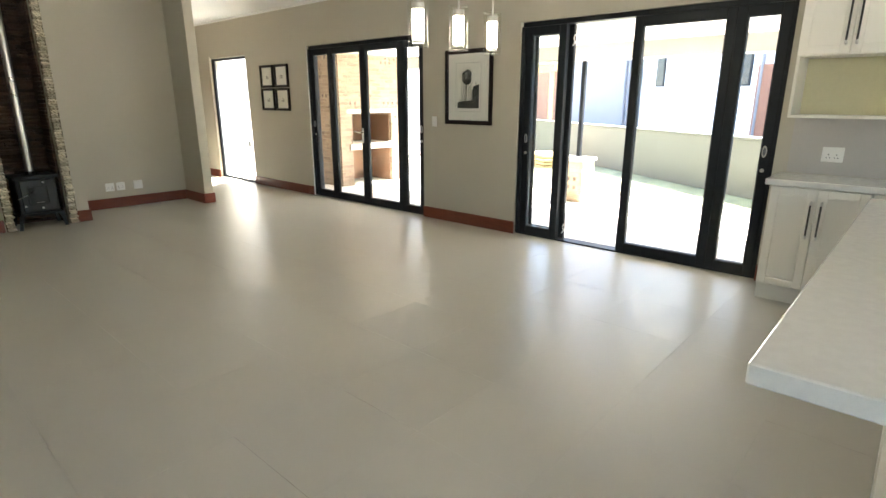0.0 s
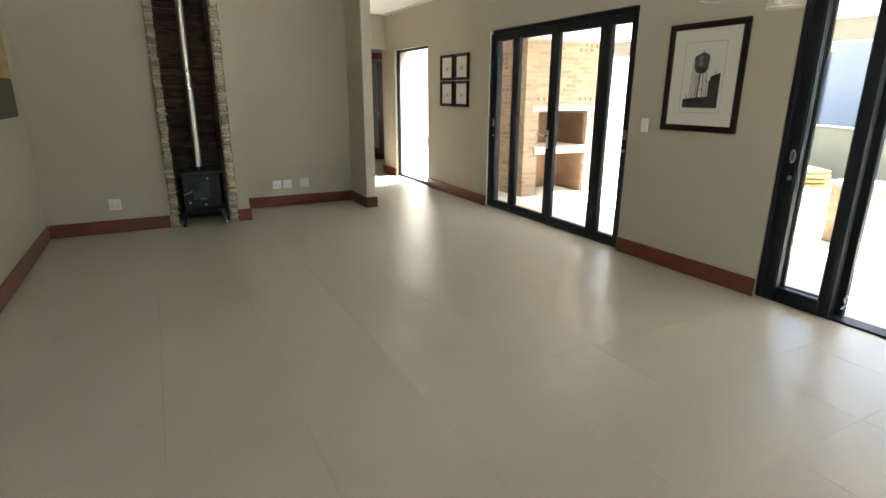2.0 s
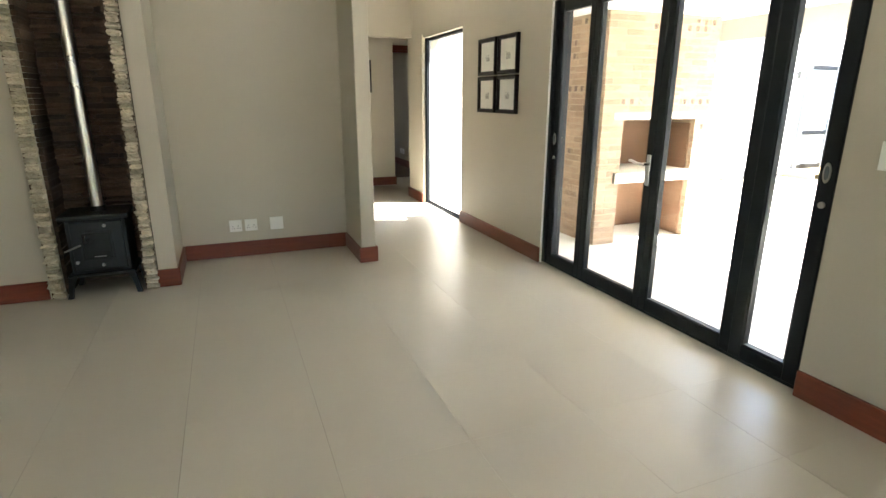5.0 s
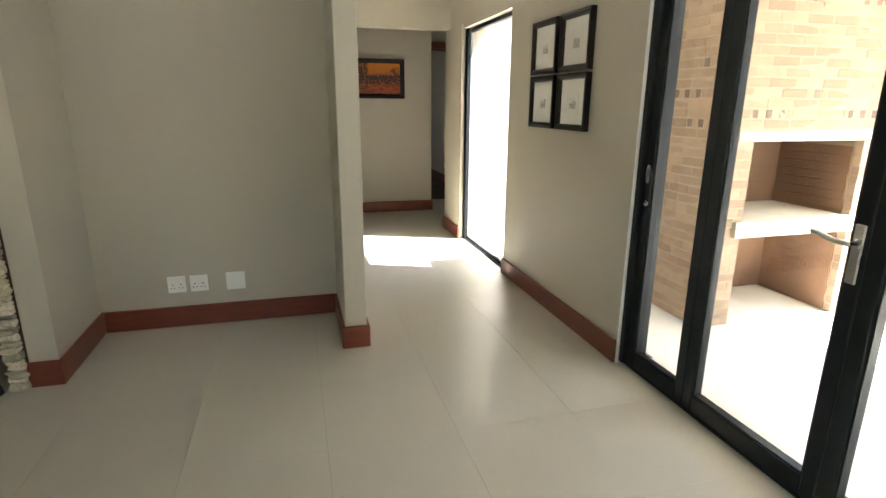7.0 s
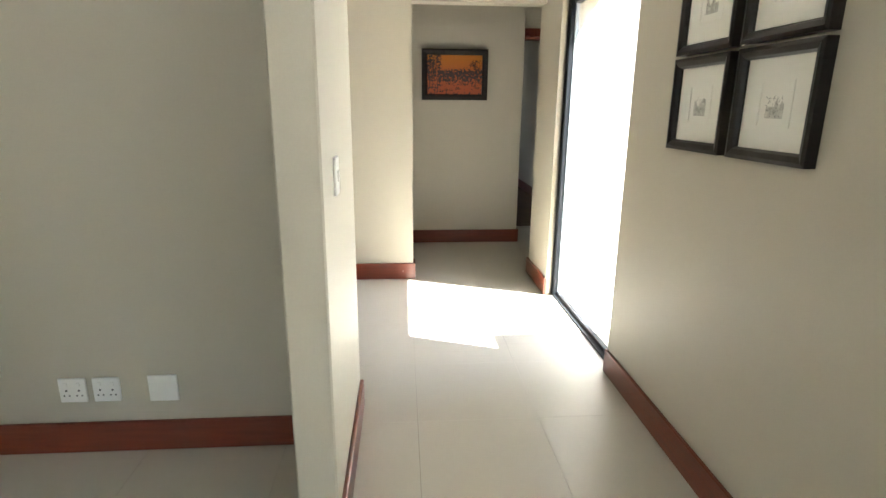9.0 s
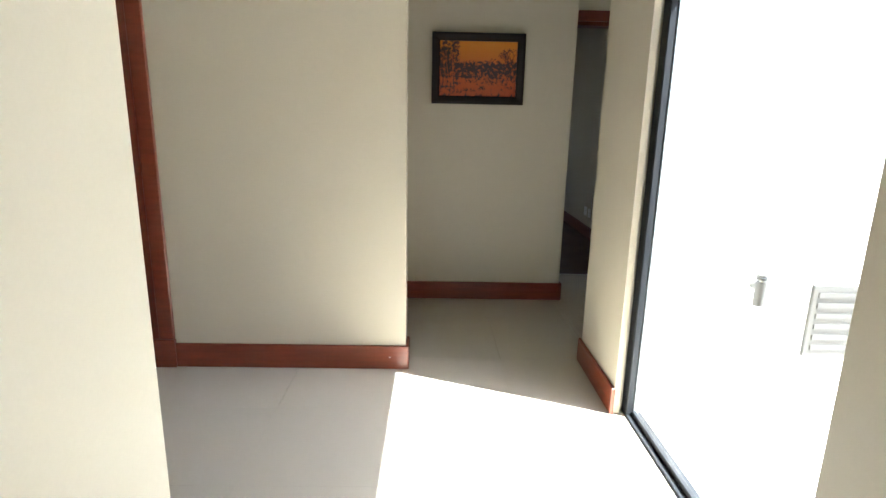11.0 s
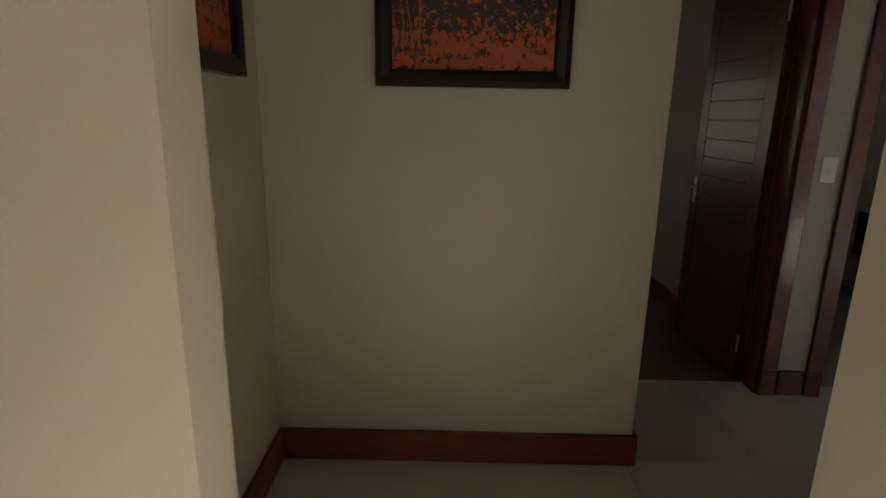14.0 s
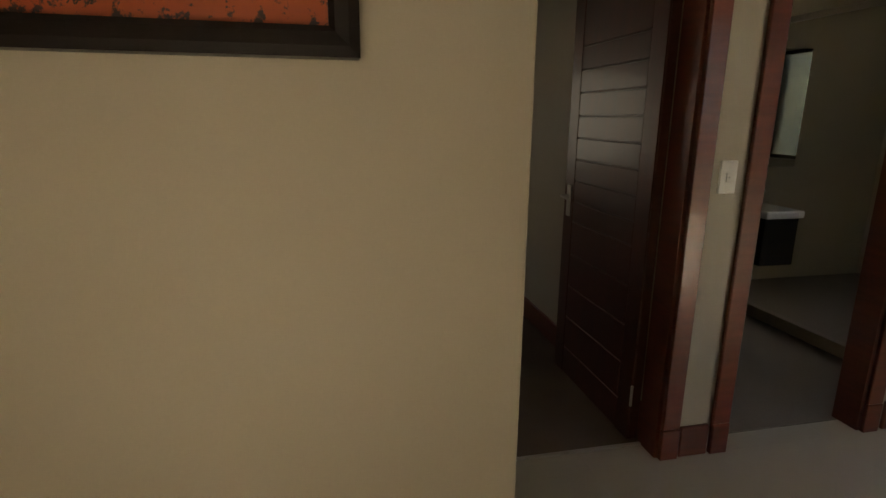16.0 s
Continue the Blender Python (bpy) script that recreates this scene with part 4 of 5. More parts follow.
def shaker_door(parent, x, y0, y1, z0, z1, hy, hz):
    d = part("door", B(x - 0.012, x, y0, y1, z0, z1, bevel=0.002), CUP, parent)
    s = 0.055
    for nm, q in (("stile", (y0, y0 + s, z0, z1)), ("stile", (y1 - s, y1, z0, z1)), ("rail", (y0 + s, y1 - s, z1 - s, z1)), ("rail", (y0 + s, y1 - s, z0, z0 + s))):
        part(nm, B(x - 0.020, x - 0.012, *q, bevel=0.0025), CUP, d)
    cup_handle(d, x - 0.020, hy, *hz)


def base_unit(y0, y1, label):
    c = holder("base_cabinet", pose(0, 0, 0), label, "cabinet", "kitchen base cabinets")
    part("body", B(4.42, XW - 0.002, y0, y1, 0.11, 0.838), CUP, c)
    part("plinth", B(4.44, XW - 0.002, y0, y1, 0, 0.11), CUP, c)
    mid = (y0 + y1) / 2
    shaker_door(c, 4.42, mid + 0.0015, y1 - 0.002, 0.125, 0.832, mid + 0.03, (0.50, 0.745))
    shaker_door(c, 4.42, y0 + 0.002, mid - 0.0015, 0.125, 0.832, mid - 0.03, (0.50, 0.745))


base_unit(0.59, 1.155, "cream shaker base cabinet with two doors")
base_unit(0.02, 0.585, "cream shaker base cabinet with two doors")
base_unit(-0.56, 0.015, "cream shaker base cabinet with two doors")
thing("worktop", B(4.375, XW - 0.001, -2.2, 1.19, 0.84, 0.882, bevel=0.004), TOP, "pale quartz worktop on the base cabinets", "worktop")
structure("splashback", B(XW - 0.006, XW - 0.0005, -2.2, 1.15, 0.885, 1.285), SPLASH, "plain grey splashback")


def wall_unit(y0, y1):
    c = holder("wall_cabinet", pose(0, 0, 0), "cream wall cabinet with open olive-lined shelf below its doors", "cabinet", "kitchen wall cabinets")
    x = 4.50
    part("body", B(x + 0.002, XW - 0.002, y0, y1, 1.685, 2.55), CUP, c)
    part("side_panel", B(x, XW - 0.002, y1 - 0.018, y1, 1.29, 1.685), CUP, c)
    part("side_panel", B(x, XW - 0.002, y0, y0 + 0.018, 1.29, 1.685), CUP, c)
    part("shelf_bottom", B(x, XW - 0.002, y0 + 0.018, y1 - 0.018, 1.29, 1.308), CUP, c)
    part("shelf_lining", B(XW - 0.02, XW - 0.003, y0 + 0.018, y1 - 0.018, 1.308, 1.685), CUP_IN, c, "olive lining of the open shelf")
    mid = (y0 + y1) / 2
    shaker_door(c, x, mid + 0.0015, y1 - 0.002, 1.69, 2.54, mid + 0.028, (1.75, 2.05))
    shaker_door(c, x, y0 + 0.002, mid - 0.0015, 1.69, 2.54, mid - 0.028, (1.75, 2.05))


wall_unit(0.575, 1.145)
wall_unit(0.0, 0.57)
wall_unit(-0.575, -0.005)
socket_plate(pose(XW - 0.006, 0.885, 1.03, 0, 0, -90), 0.13, 0.105, kind="socket")

pen = holder("kitchen_peninsula", pose(0, 0, 0), "white kitchen peninsula with thick pale quartz top", "counter", "")
part("worktop", B(1.245, 3.75, -1.05, 0.565, 0.852, 0.90, bevel=0.004), TOP, pen)
part("base", B(1.62, 3.70, -1.0, 0.30, 0.0, 0.85, bevel=0.003), CUP, pen)
part("plinth", B(1.66, 3.66, -0.96, 0.305, 0.0, 0.08), CUP, pen)


# ---- front door in the hall ----
fd = holder("front_door", pose(0, 0, 0), "closed red-brown front door of horizontal timber planks", "door", "")
part("backing", B(1.42, 2.43, 10.715, 10.75, 0.008, 2.05), FRONTWOOD, fd)
zs = 0.012
for i in range(18):
    h = 0.1135
    part("plank", B(1.425, 2.425, 10.70, 10.716, zs + 0.0035, min(zs + h - 0.0035, 2.045), bevel=0.003), FRONTWOOD, fd)
    zs += h
for zz in (0.25, 1.75):
    part("hinge", C((2.438, 10.694, zz - 0.05), (2.438, 10.694, zz + 0.05), 0.006, 10), STEEL, fd)
fr = holder("door_frame_front", pose(0, 0, 0), "dark mahogany front door frame with plinth blocks", "door frame", "", "structure")
for x0, x1 in ((2.435, 2.52), (1.33, 1.415)):
    part("jamb", B(x0, x1, 10.66, 10.88, 0, 2.12, bevel=0.003), BOARD, fr)
part("head", B(1.415, 2.435, 10.66, 10.88, 2.055, 2.12, bevel=0.003), BOARD, fr)
for x0, x1 in ((2.505, 2.585), (1.255, 1.345)):
    part("architrave", B(x0, x1, 10.648, 10.669, 0.16, 2.12, bevel=0.004), BOARD, fr)
for x0, x1 in ((2.475, 2.588), (1.25, 1.36)):
    part("plinth_block", B(x0, x1, 10.640, 10.669, 0.0, 0.16, bevel=0.004), BOARD, fr)
part("architrave_head", B(1.255, 2.585, 10.648, 10.669, 2.12, 2.20, bevel=0.004), BOARD, fr)


# ---- bedroom and bathroom doors ----
def door_frame(x0, x1, label):
    f = holder("door_frame", pose(0, 0, 0), label, "door frame", "passage door frames", "structure")
    for a, b in ((x0 - 0.08, x0), (x1, x1 + 0.08)):
        part("architrave", B(a, b, 12.478, 12.499, 0.135, 2.21, bevel=0.004), BOARD, f)
        part("plinth_block", B(a, b + 0.0, 12.474, 12.499, 0.0, 0.135, bevel=0.004), BOARD, f)
    part("architrave_head", B(x0, x1, 12.478, 12.499, 2.13, 2.21, bevel=0.004), BOARD, f)
    for a, b in ((x0 - 0.02, x0 + 0.012), (x1 - 0.012, x1 + 0.02)):
        part("lining", B(a, b, 12.499, 12.622, 0.0, 2.13, bevel=0.002), BOARD, f)
    part("lining_head", B(x0 + 0.012, x1 - 0.012, 12.499, 12.622, 2.10, 2.13), BOARD, f)


door_frame(4.98, 5.785, "dark mahogany bedroom door frame")
door_frame(6.095, 6.795, "dark mahogany bathroom door frame")

bd = holder("bedroom_door", pose(5.735, 12.625, 0), "open dark mahogany door with horizontal raised boards", "door", "passage doors")
part("leaf", B(-0.004, 0.038, 0.0, 0.76, 0.012, 2.09, bevel=0.003), DOORWOOD, bd)
for a in (0.0, 0.66):
    part("stile", B(-0.012, -0.004, a, a + 0.10, 0.012, 2.09, bevel=0.002), DOORWOOD, bd)
zb = [(0.012, 0.16), (0.16, 0.33), (0.33, 0.50), (0.50, 0.67), (0.67, 0.84), (0.84, 0.94), (0.94, 1.045), (1.045, 1.15), (1.15, 1.255), (1.255, 1.36), (1.36, 1.465), (1.465, 1.57), (1.57, 1.675), (1.675, 1.88), (1.88, 2.09)]
for a, b in zb:
    part("board", B(-0.011, -0.004, 0.10, 0.66, a + 0.0025, b - 0.0025, bevel=0.003), DOORWOOD, bd)
bp = part("backplate", B(-0.018, -0.011, 0.685, 0.725, 0.86, 1.02, bevel=0.003), STEEL, bd, "dull steel handle plate")
part("lever", tube([(-0.016, 0.705, 0.965), (-0.055, 0.705, 0.965), (-0.06, 0.60, 0.962)], 0.008), STEEL, bp, smooth=True)
for zz in (0.22, 1.85):
    part("hinge", C((-0.012, -0.004, zz - 0.045), (-0.012, -0.004, zz + 0.045), 0.006, 10), STEEL, bd)

# bathroom: shower screen, vanity, mirror
sh = holder("shower_screen", pose(7.40, 13.10, 0), "frameless glass shower screen on a low kerb", "shower screen", "")
part("kerb", B(0, 0.10, -0.45, 1.45, 0, 0.08, bevel=0.004), STONE_FL, sh)
part("glass", B(0.045, 0.053, -0.45, 1.2, 0.08, 1.95), GLASS, sh)
part("top_rail", B(0.035, 0.063, -0.45, 1.45, 1.95, 1.985, bevel=0.003), STEEL, sh)
vn = holder("vanity_unit", pose(7.98, 14.6, 0), "dark wall-hung vanity with white basin", "vanity", "")
part("cabinet", B(-0.24, 0.06, -0.42, 0, 0.25, 0.62, bevel=0.004), FRAME, vn)
bs = part("basin", B(-0.26, 0.08, -0.45, 0, 0.62, 0.68, bevel=0.015, seg=2), CERAMIC, vn, "white ceramic basin")
part("tap", tube([(-0.08, -0.08, 0.68), (-0.08, -0.08, 0.80), (-0.08, -0.18, 0.82), (-0.08, -0.20, 0.79)], 0.011), STEEL, bs, smooth=True)
# added window, out of view; gives the mirror a pale strip
bw2 = holder("window_2", pose(9.3, 13.625, 1.5), "unseen tinted window added for the bathroom mirror to reflect", "window", "", "structure")
for nm, q in (("stile", (-0.375, -0.335, -0.55, 0.55)), ("stile", (0.335, 0.375, -0.55, 0.55)), ("rail", (-0.335, 0.335, -0.55, -0.51)), ("rail", (-0.335, 0.335, 0.51, 0.55))):
    part(nm, B(-0.02, 0.02, *q, bevel=0.003), ALU, bw2)
part("pane", B(-0.003, 0.003, -0.338, 0.338, -0.513, 0.513), TINTED, bw2, "grey-green tinted pane")
mr = holder("bathroom_mirror", pose(7.9, 14.6, 1.45), "tall frameless bathroom mirror", "mirror", "")
part("mirror_glass", B(0.02, 0.43, -0.012, 0, -0.48, 0.45, bevel=0.003), MIRROR, mr)

# ---- outbuilding wall fittings ----
def wall_spot(at, label):
    s = holder("outdoor_wall_light", at, label, "wall light", "outdoor wall lights")
    part("bracket", C((0, 0, 0), (0, -0.05, 0), 0.018, 14), FITTING, s)
    part("housing", C((0, -0.065, -0.085), (0, -0.065, 0.035), 0.028, 20), FITTING, s, smooth=True)
    for zz in (0.045, 0.062):
        part("ring", C((0, -0.065, zz), (0, -0.065, zz + 0.009), 0.028, 20), FITTING, s)
    part("post", C((0, -0.065, 0.03), (0, -0.065, 0.07), 0.012, 12), WHITE_PL, s)


wall_spot(pose(5.55, 10.45, 0.575), "small grey cylinder light on the white outer wall")
wall_spot(pose(12.0, 10.45, 1.80), "small grey cylinder light on the white outer wall")
vent = holder("vent_cover", pose(6.035, 10.45, 0.395), "grey square vent cover low on the white wall", "vent", "")
part("cover", B(-0.19, 0.19, -0.02, 0, -0.19, 0.19, bevel=0.004), FITTING, vent)
for i in range(6):
    part("slat", B(-0.16, 0.16, -0.026, -0.02, -0.15 + i * 0.055, -0.125 + i * 0.055), FITTING, vent)
pipe = holder("downpipe", pose(10.75, 10.45, 0), "dark downpipe with a kicked foot on the outer wall", "downpipe", "")
part("pipe", tube([(0, -0.06, 2.4), (0, -0.06, 0.32), (0.10, -0.14, 0.14), (0.16, -0.18, 0.02)], 0.05, 12), BLUE, pipe, smooth=True)
for zz in (0.6, 2.0):
    part("bracket", B(-0.07, 0.07, -0.12, 0, zz - 0.02, zz + 0.02, bevel=0.004), BLUE, pipe)
PALE_PANE = mat("pale_blinds_behind_glass", (0.55, 0.57, 0.58), 0.15, vary=0.2, scale=2, bump=0.0)
gd = holder("outbuilding_door", pose(12.25, 10.44, 0), "charcoal framed glass door in the white outer wall", "glass door", "")
for q in ((0, 0.09, 0, 1.95), (0.75, 0.84, 0, 1.95), (1.5, 1.6, 0, 1.95)):
    part("stile", B(q[0], q[1], -0.05, 0, q[2] + 0.10, q[3], bevel=0.004), GREY, gd)
for zz in (0.10, 0.72, 1.87):
    part("rail", B(0.09, 1.5, -0.045, 0, zz, zz + 0.08, bevel=0.004), ALU, gd)
for x0, x1 in ((0.09, 0.75), (0.84, 1.5)):
    part("pane", B(x0, x1, -0.026, -0.02, 0.18, 1.87), PALE_PANE, gd)
ds = holder("timber_step", pose(12.0, 9.85, -0.03), "low pine step in front of the glass door", "step", "")
for i in range(4):
    part("board", B(0, 1.9, i * 0.145, i * 0.145 + 0.138, 0.09, 0.12, bevel=0.004), DECK, ds)
for xx in (0.05, 1.78):
    part("bearer", B(xx, xx + 0.07, 0.01, 0.57, 0, 0.09), DECK, ds)

# pallet of pale boards on the far side of the garden
bs2 = holder("board_stack", pose(10.7, 6.75, -0.03, 0, 0, 58), "stack of pale timber boards on the ground", "boards", "")
for i in range(4):
    part("board", B(-0.55 + 0.02 * (i % 2), 0.5 + 0.03 * (i % 3), -0.3, 0.35, i * 0.075, i * 0.075 + 0.055, bevel=0.006), DECK, bs2)
pg = holder("garden_pergola", pose(14.4, 9.15, -0.03, 0, 0, 58), "pale timber pergola beyond the patio", "pergola", "")
for xx in (-0.5, 0.9):
    part("post", B(xx, xx + 0.10, 0, 0.10, 0, 2.2, bevel=0.006), DECK, pg)
part("beam", B(-0.7, 1.2, -0.02, 0.12, 2.2, 2.36, bevel=0.006), DECK, pg)
for i in range(6):
    part("rafter", B(-0.6 + i * 0.3, -0.53 + i * 0.3, -0.4, 0.9, 2.36, 2.48, bevel=0.004), DECK, pg)

# ---- neighbouring houses over the boundary wall ----
h1 = holder("neighbour_house", along(0, 6, -0.03), "white two-storey neighbouring house with blue-grey bay and timber cladding", "house", "")
part("wall", B(-8, 11.9, -6, 0, 0, 6.0), PLASTER, h1)
part("bay", B(11.9, 16.3, -6, 0.25, 0, 5.6), BLUE, h1, "blue-grey plastered bay")
part("end_wall", B(17.2, 24.0, -7, -0.2, 0, 4.2), CLAD, h1, "red-brown brick end wall")
part("link_wall", B(16.3, 17.2, -6, -0.1, 0, 5.0), CLAD, h1, "timber clad strip")
part("roof", B(-8.4, 16.6, -6.4, 0.5, 6.0, 6.25, bevel=0.02), SLATE, h1)
part("end_roof", B(17.0, 24.4, -7.4, 0.1, 4.2, 4.4, bevel=0.02), SLATE, h1)
part("clad_panel", B(5.35, 6.25, 0, 0.06, 0, 2.35, bevel=0.005), CLAD, h1, "timber clad panel")
for i in range(16):
    part("cladding_board", B(5.36, 6.24, 0.06, 0.075, 0.02 + i * 0.145, 0.155 + i * 0.145, bevel=0.004), CLAD, h1)
for i in range(26):
    part("wall_board", B(17.22, 23.98, -0.2, -0.17, 0.02 + i * 0.16, 0.165 + i * 0.16, bevel=0.004), CLAD, h1)
for i in range(30):
    part("cladding_board", B(16.32, 17.18, -0.1, -0.08, 0.02 + i * 0.145, 0.155 + i * 0.145, bevel=0.004), CLAD, h1)
for u0, u1, za, zb2 in ((10.18, 10.62, 1.85, 2.85), (6.5, 7.15, 1.8, 2.7), (2.0, 3.2, 1.8, 2.8), (12.8, 13.6, 3.4, 4.4)):
    w = part("window", B(u0, u1, 0.0 if u0 < 11 else 0.25, 0.05 if u0 < 11 else 0.30, za, zb2, bevel=0.005), ALU, h1, "dark framed window")
    y0 = 0.05 if u0 < 11 else 0.30
    part("pane", B(u0 + 0.05, u1 - 0.05, y0, y0 + 0.006, za + 0.05, zb2 - 0.05), STOVE_GLASS, w)
for u in (11.45, 6.12, 16.2, 12.05):
    part("downpipe", C((u, 0.30 if u > 11.5 else 0.06, 0), (u, 0.30 if u > 11.5 else 0.06, 5.5), 0.05, 12), BLUE, h1, "grey downpipe")

# ---- brickwork helpers ----
BL, BHT, JT = 0.190, 0.052, 0.008
BH2 = (BL - JT) / 2
SPOT = 0.046


def brick_mesh(l, d, h, seed, material):
    r = random.Random(seed)
    bm = B(0, l, 0, d, 0, h, bevel=0.003)
    for v in bm.verts:
        v.co += Vector((r.uniform(-0.0015, 0.0015), r.uniform(-0.002, 0.002), r.uniform(-0.0015, 0.0015)))
    return finish(bm, "brick", material)


BR_FULL = [brick_mesh(BL, 0.05, BHT, 100 + i, BRICK) for i in range(5)]
BR_HALF = [brick_mesh(BH2, 0.05, BHT, 110 + i, BRICK) for i in range(4)]
BR_DARK = [brick_mesh(SPOT, 0.05, BHT, 120 + i, BRICK_DK) for i in range(4)]
PIER_FULL = brick_mesh(BL, 0.05, BHT, 140, BRICK_PIER)
PIER_HALF = brick_mesh(BH2, 0.05, BHT, 141, BRICK_PIER)
brnd = random.Random(8)


def brick_face(parent, at, width, height, skip=(), dark_rows=(), plain=False, joined=None, join_to=0.0, spots=0.22):
    """Courses of single bricks on a plane: x along, z up, faces toward -y; skip holds openings as x0, x1, z0, z1.
    Dark rows carry runs of small flashed closers. Bricks before join_to go into the mesh joined."""
    row, z = 0, 0.0
    while z < height - 0.02:
        h = min(BHT, height - z)
        x = 0.0 if row % 2 == 0 else -(BL + JT) / 2
        run = 0
        while x < width - 0.02:
            dark = False
            l = BL
            if row in dark_rows:
                if run > 0:
                    run -= 1
                    dark = run % 2 == 1
                    l = SPOT if dark else SPOT * 0.8
                elif brnd.random() < spots:
                    run = brnd.choice((3, 4, 6, 9))
            x0, x1 = max(x, 0.0), min(x + l, width)
            segs = [(x0, x1)]
            for s in skip:
                if x1 > s[0] + 0.005 and x0 < s[1] - 0.005 and z + h > s[2] + 0.01 and z < s[3] - 0.01:
                    cut = []
                    for a, b in segs:
                        if a < s[0] - 0.02:
                            cut.append((a, min(b, s[0])))
                        if b > s[1] + 0.02:
                            cut.append((max(a, s[1]), b))
                    segs = cut
            for a, b in segs:
                if b - a < 0.02:
                    continue
                if joined is not None and b < join_to:
                    y = brnd.uniform(-0.0025, 0.0025)
                    sub = bmesh.new()
                    box(sub, a, b, y, 0.05, z, z + h)
                    sub.transform(at)
                    tmp = bpy.data.meshes.new("tmp")
                    sub.to_mesh(tmp)
                    sub.free()
                    joined.from_mesh(tmp)
                    bpy.data.meshes.remove(tmp)
                    continue
                short = b - a < 0.13
                me = brnd.choice(BR_DARK) if dark else brnd.choice(BR_HALF) if short else brnd.choice(BR_FULL)
                if plain and not dark:
                    me = PIER_HALF if short else PIER_FULL
                ref = SPOT if me in BR_DARK else BH2 if me in BR_HALF or me == PIER_HALF else BL
                ob = new("brick", me)
                ob.parent = parent
                ob.matrix_basis = at @ pose(a, brnd.uniform(-0.0012, 0.0012), z) @ Matrix.Diagonal(((b - a) / ref, 1, h / BHT, 1))
            x += l + JT
        z += BHT + JT
        row += 1


# ---- brick barbecue on the patio ----
BX0, BX1, BY, BYB, BZ = 5.625, 6.93, 7.57, 8.97, 2.12
bq = holder("brick_barbecue", pose(0, 0, 0), "peach brick built-in barbecue with concrete hearth slab", "barbecue", "")
bm = bmesh.new()
OX0, OX1, BF = 5.87, 6.745, 8.29
e = 0.0018
box(bm, BX0 + e, OX0 - 0.002, BY + e, BYB, 0, BZ)
box(bm, OX1 + 0.002, BX1 - e, BY + e, BYB, 0, BZ)
box(bm, OX0 - 0.002, OX1 + 0.002, BY + e, BYB, 1.20, BZ)
box(bm, OX0 - 0.002, OX1 + 0.002, BF - 0.08, BYB, 0, 1.20)
part("core", bm, MORTAR, bq, "sandy mortar core")
bm = bmesh.new()
for row in range(21):
    z = row * 0.060
    if z > 1.12:
        break
    off = 0.0 if row % 2 else 0.11
    x = OX0 - off
    while x < OX1:
        a, b = max(x, OX0), min(x + BL, OX1)
        if b - a > 0.02:
            box(bm, a, b + 0.007, BF - 0.105, BF - 0.078, z, z + 0.0592)
        x += BL + JT
    y = BY + 0.06 - off
    while y < BF - 0.11:
        a, b = max(y, BY + 0.055), min(y + BL, BF - 0.107)
        if b - a > 0.02:
            box(bm, OX0 - 0.004, OX0 + 0.012, a, b + 0.007, z, z + 0.0592)
            box(bm, OX1 - 0.012, OX1 + 0.004, a, b + 0.007, z, z + 0.0592)
        y += BL + JT
tagged(part("firebox_lining", bm, BRICK_IN, bq, "sooty brick lining of hearth and wood store"), kind="stuff")
part("hearth_slab", B(OX0 - 0.07, OX1 + 0.06, BY - 0.03, BF - 0.108, 0.59, 0.69, bevel=0.006), CONC, bq, "pale cast concrete slab")
part("lintel", B(OX0 - 0.11, OX1 + 0.10, BY - 0.004, BY + 0.10, 1.185, 1.245, bevel=0.004), CONC, bq, "pale concrete lintel")

# ---- brick pier with steel post at the patio edge ----
pr = holder("brick_pier", pose(7.0, 3.945, -0.005), "short peach brick pier with pale cap", "pier", "")
part("core", B(0.004, 0.336, 0.004, 0.336, 0, 0.575), BRICK_PIER, pr)
part("cap", B(-0.01, 0.36, -0.03, 0.35, 0.575, 0.615, bevel=0.005), CONC, pr, "pale stone cap")
post = holder("steel_post", pose(7.24, 4.145, 0.61), "slim charcoal steel post carrying the patio beam", "post", "")
part("shaft", B(-0.028, 0.028, -0.028, 0.028, 0.0, 1.31, bevel=0.004), ALU, post)
part("base_plate", B(-0.06, 0.06, -0.06, 0.06, 0.0, 0.012, bevel=0.002), ALU, post)

# ---- single pieces: bricks and tiles ----
rows_dk = (4, 9, 14, 18, 21, 22, 24, 26, 27, 29, 31, 33, 34)
brick_face(bq, pose(BX0, BY, 0), BX1 - BX0, BZ, skip=((OX0 - BX0, OX1 - BX0, 0.0, 1.20), (OX0 - BX0 - 0.112, OX1 - BX0 + 0.102, 1.18, 1.25), (OX0 - BX0 - 0.072, OX1 - BX0 + 0.062, 0.585, 0.695)), dark_rows=rows_dk)
far_bricks = bmesh.new()
brick_face(bq, pose(BX0, BYB, 0, 0, 0, -90), BYB - BY - 0.055, BZ, dark_rows=rows_dk, joined=far_bricks, join_to=0.55)
brick_face(bq, pose(BX1, BY + 0.055, 0, 0, 0, 90), BYB - BY - 0.055, BZ, joined=far_bricks, join_to=9.0)
tagged(part("far_courses", far_bricks, BRICK, bq), kind="stuff")
brick_face(pr, pose(0, 0, 0), 0.34, 0.575, dark_rows=(), plain=True)
brick_face(pr, pose(0, 0.34, 0, 0, 0, -90), 0.285, 0.575, dark_rows=(3, 5), plain=True, spots=0.9)
brick_face(pr, pose(0.34, 0.055, 0, 0, 0, 90), 0.285, 0.575, plain=True)

TG = 0.0008
TH = 0.0095


tile_rnd = random.Random(31)


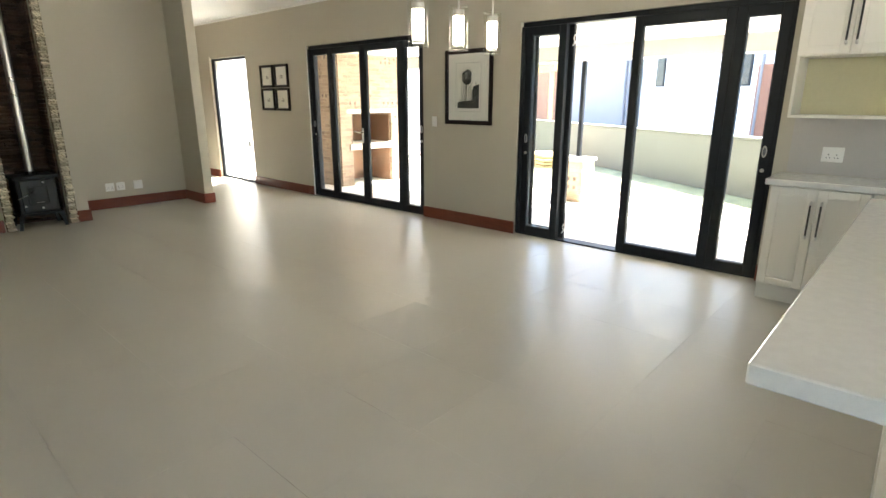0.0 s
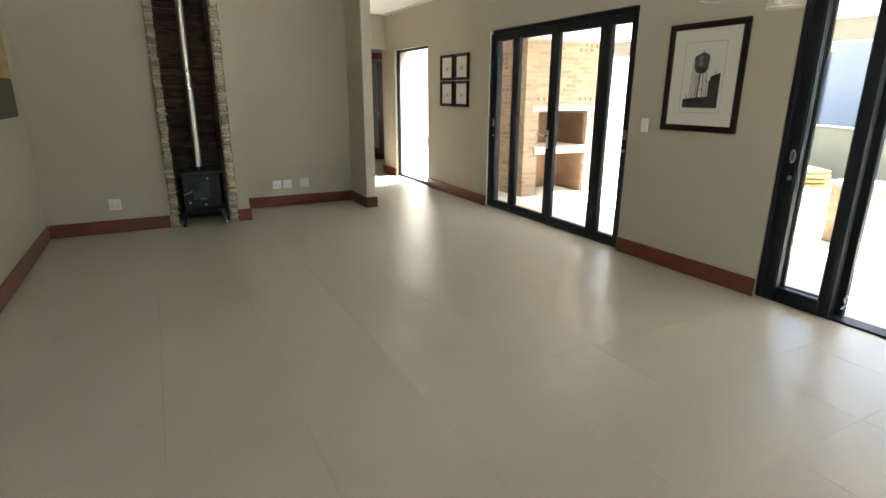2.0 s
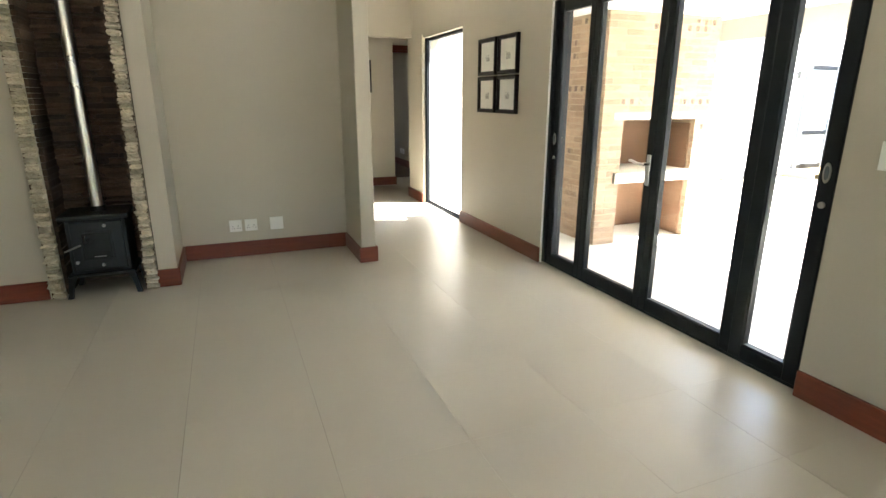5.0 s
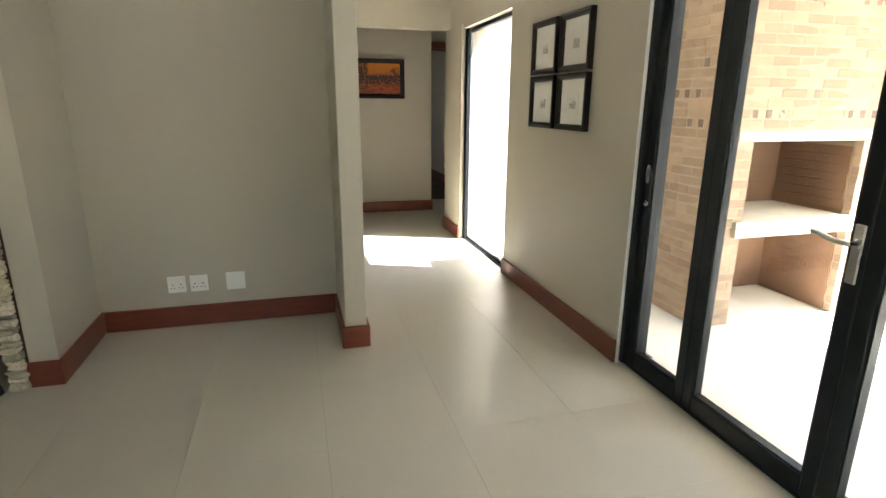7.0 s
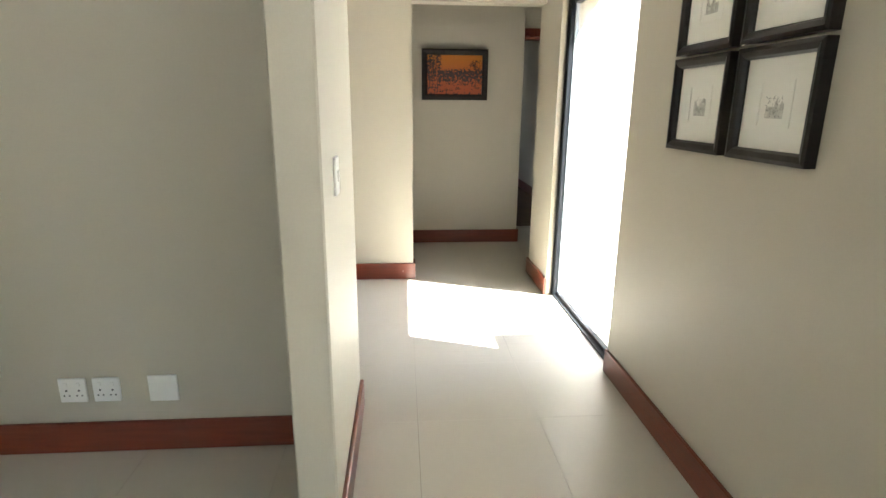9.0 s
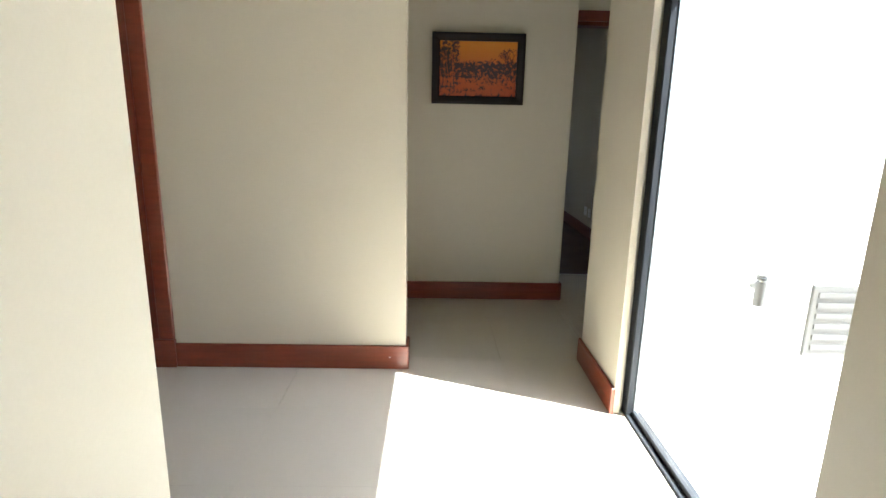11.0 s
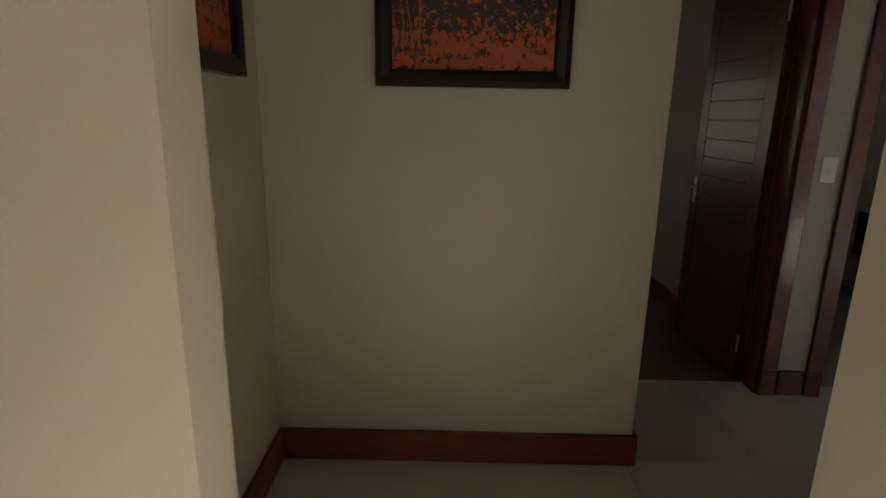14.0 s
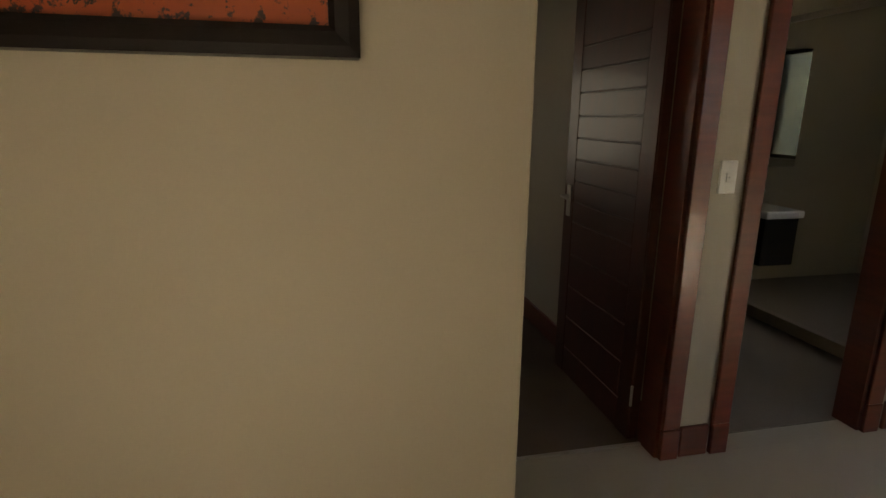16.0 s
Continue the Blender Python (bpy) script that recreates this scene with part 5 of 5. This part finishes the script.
def tile_mesh(w, d):
    """One tile with slightly uneven joints on its four sides."""
    g = [tile_rnd.uniform(0.0001, 0.0011) for _ in range(2)] + [tile_rnd.uniform(0.0001, 0.0006) for _ in range(2)]
    return finish(B(g[0], w - g[1], g[2], d - g[3], -TH, 0), "tile", TILE)


full_tiles = [tile_mesh(TP, TP) for _ in range(9)]
rest = bmesh.new()
made_tiles = {}


def tiles(parent, xa, xb, ya, yb, near):
    i0, i1 = math.floor((xa - TX0) / TP), math.ceil((xb - TX0) / TP)
    j0, j1 = math.floor((ya - TY0) / TP), math.ceil((yb - TY0) / TP)
    for i in range(i0, i1):
        for j in range(j0, j1):
            x0, x1 = max(TX0 + i * TP, xa), min(TX0 + (i + 1) * TP, xb)
            y0, y1 = max(TY0 + j * TP, ya), min(TY0 + (j + 1) * TP, yb)
            w, d = x1 - x0, y1 - y0
            if w < 0.01 or d < 0.01:
                continue
            if not near:
                box(rest, x0 + TG, x1 - TG, y0 + TG, y1 - TG, -TH, 0)
                continue
            if abs(w - TP) < 1e-4 and abs(d - TP) < 1e-4:
                me = tile_rnd.choice(full_tiles)
            else:
                key = (round(w, 3), round(d, 3))
                if key not in made_tiles:
                    made_tiles[key] = tile_mesh(w, d)
                me = made_tiles[key]
            ob = new("tile", me)
            ob.parent = parent
            ob.location = (x0, y0, 0)


XA = TX0 - 8 * TP
YA = TY0 - 2 * TP
tiles(floor, XA, XW + 0.055, YA, TY0 + 17 * TP, True)
tiles(floor, TX0 - 3 * TP, XW + 0.055, TY0 + 17 * TP, 12.592, True)
tiles(floor, XW + 0.055, 6.9, 10.765, 12.592, True)
tiles(floor, -3.2, XA, -4.2, 5.2, False)
tiles(floor, XA, XW, -4.2, YA, False)
tiles(floor, 0.3, TX0 - 3 * TP, TY0 + 17 * TP, 10.68, False)
tiles(floor, 6.9, 9.2, 10.765, 12.592, False)
far_tiles = part("tile_field", rest, TILE, floor, "further beige porcelain tiles")
tagged(far_tiles, kind="stuff")
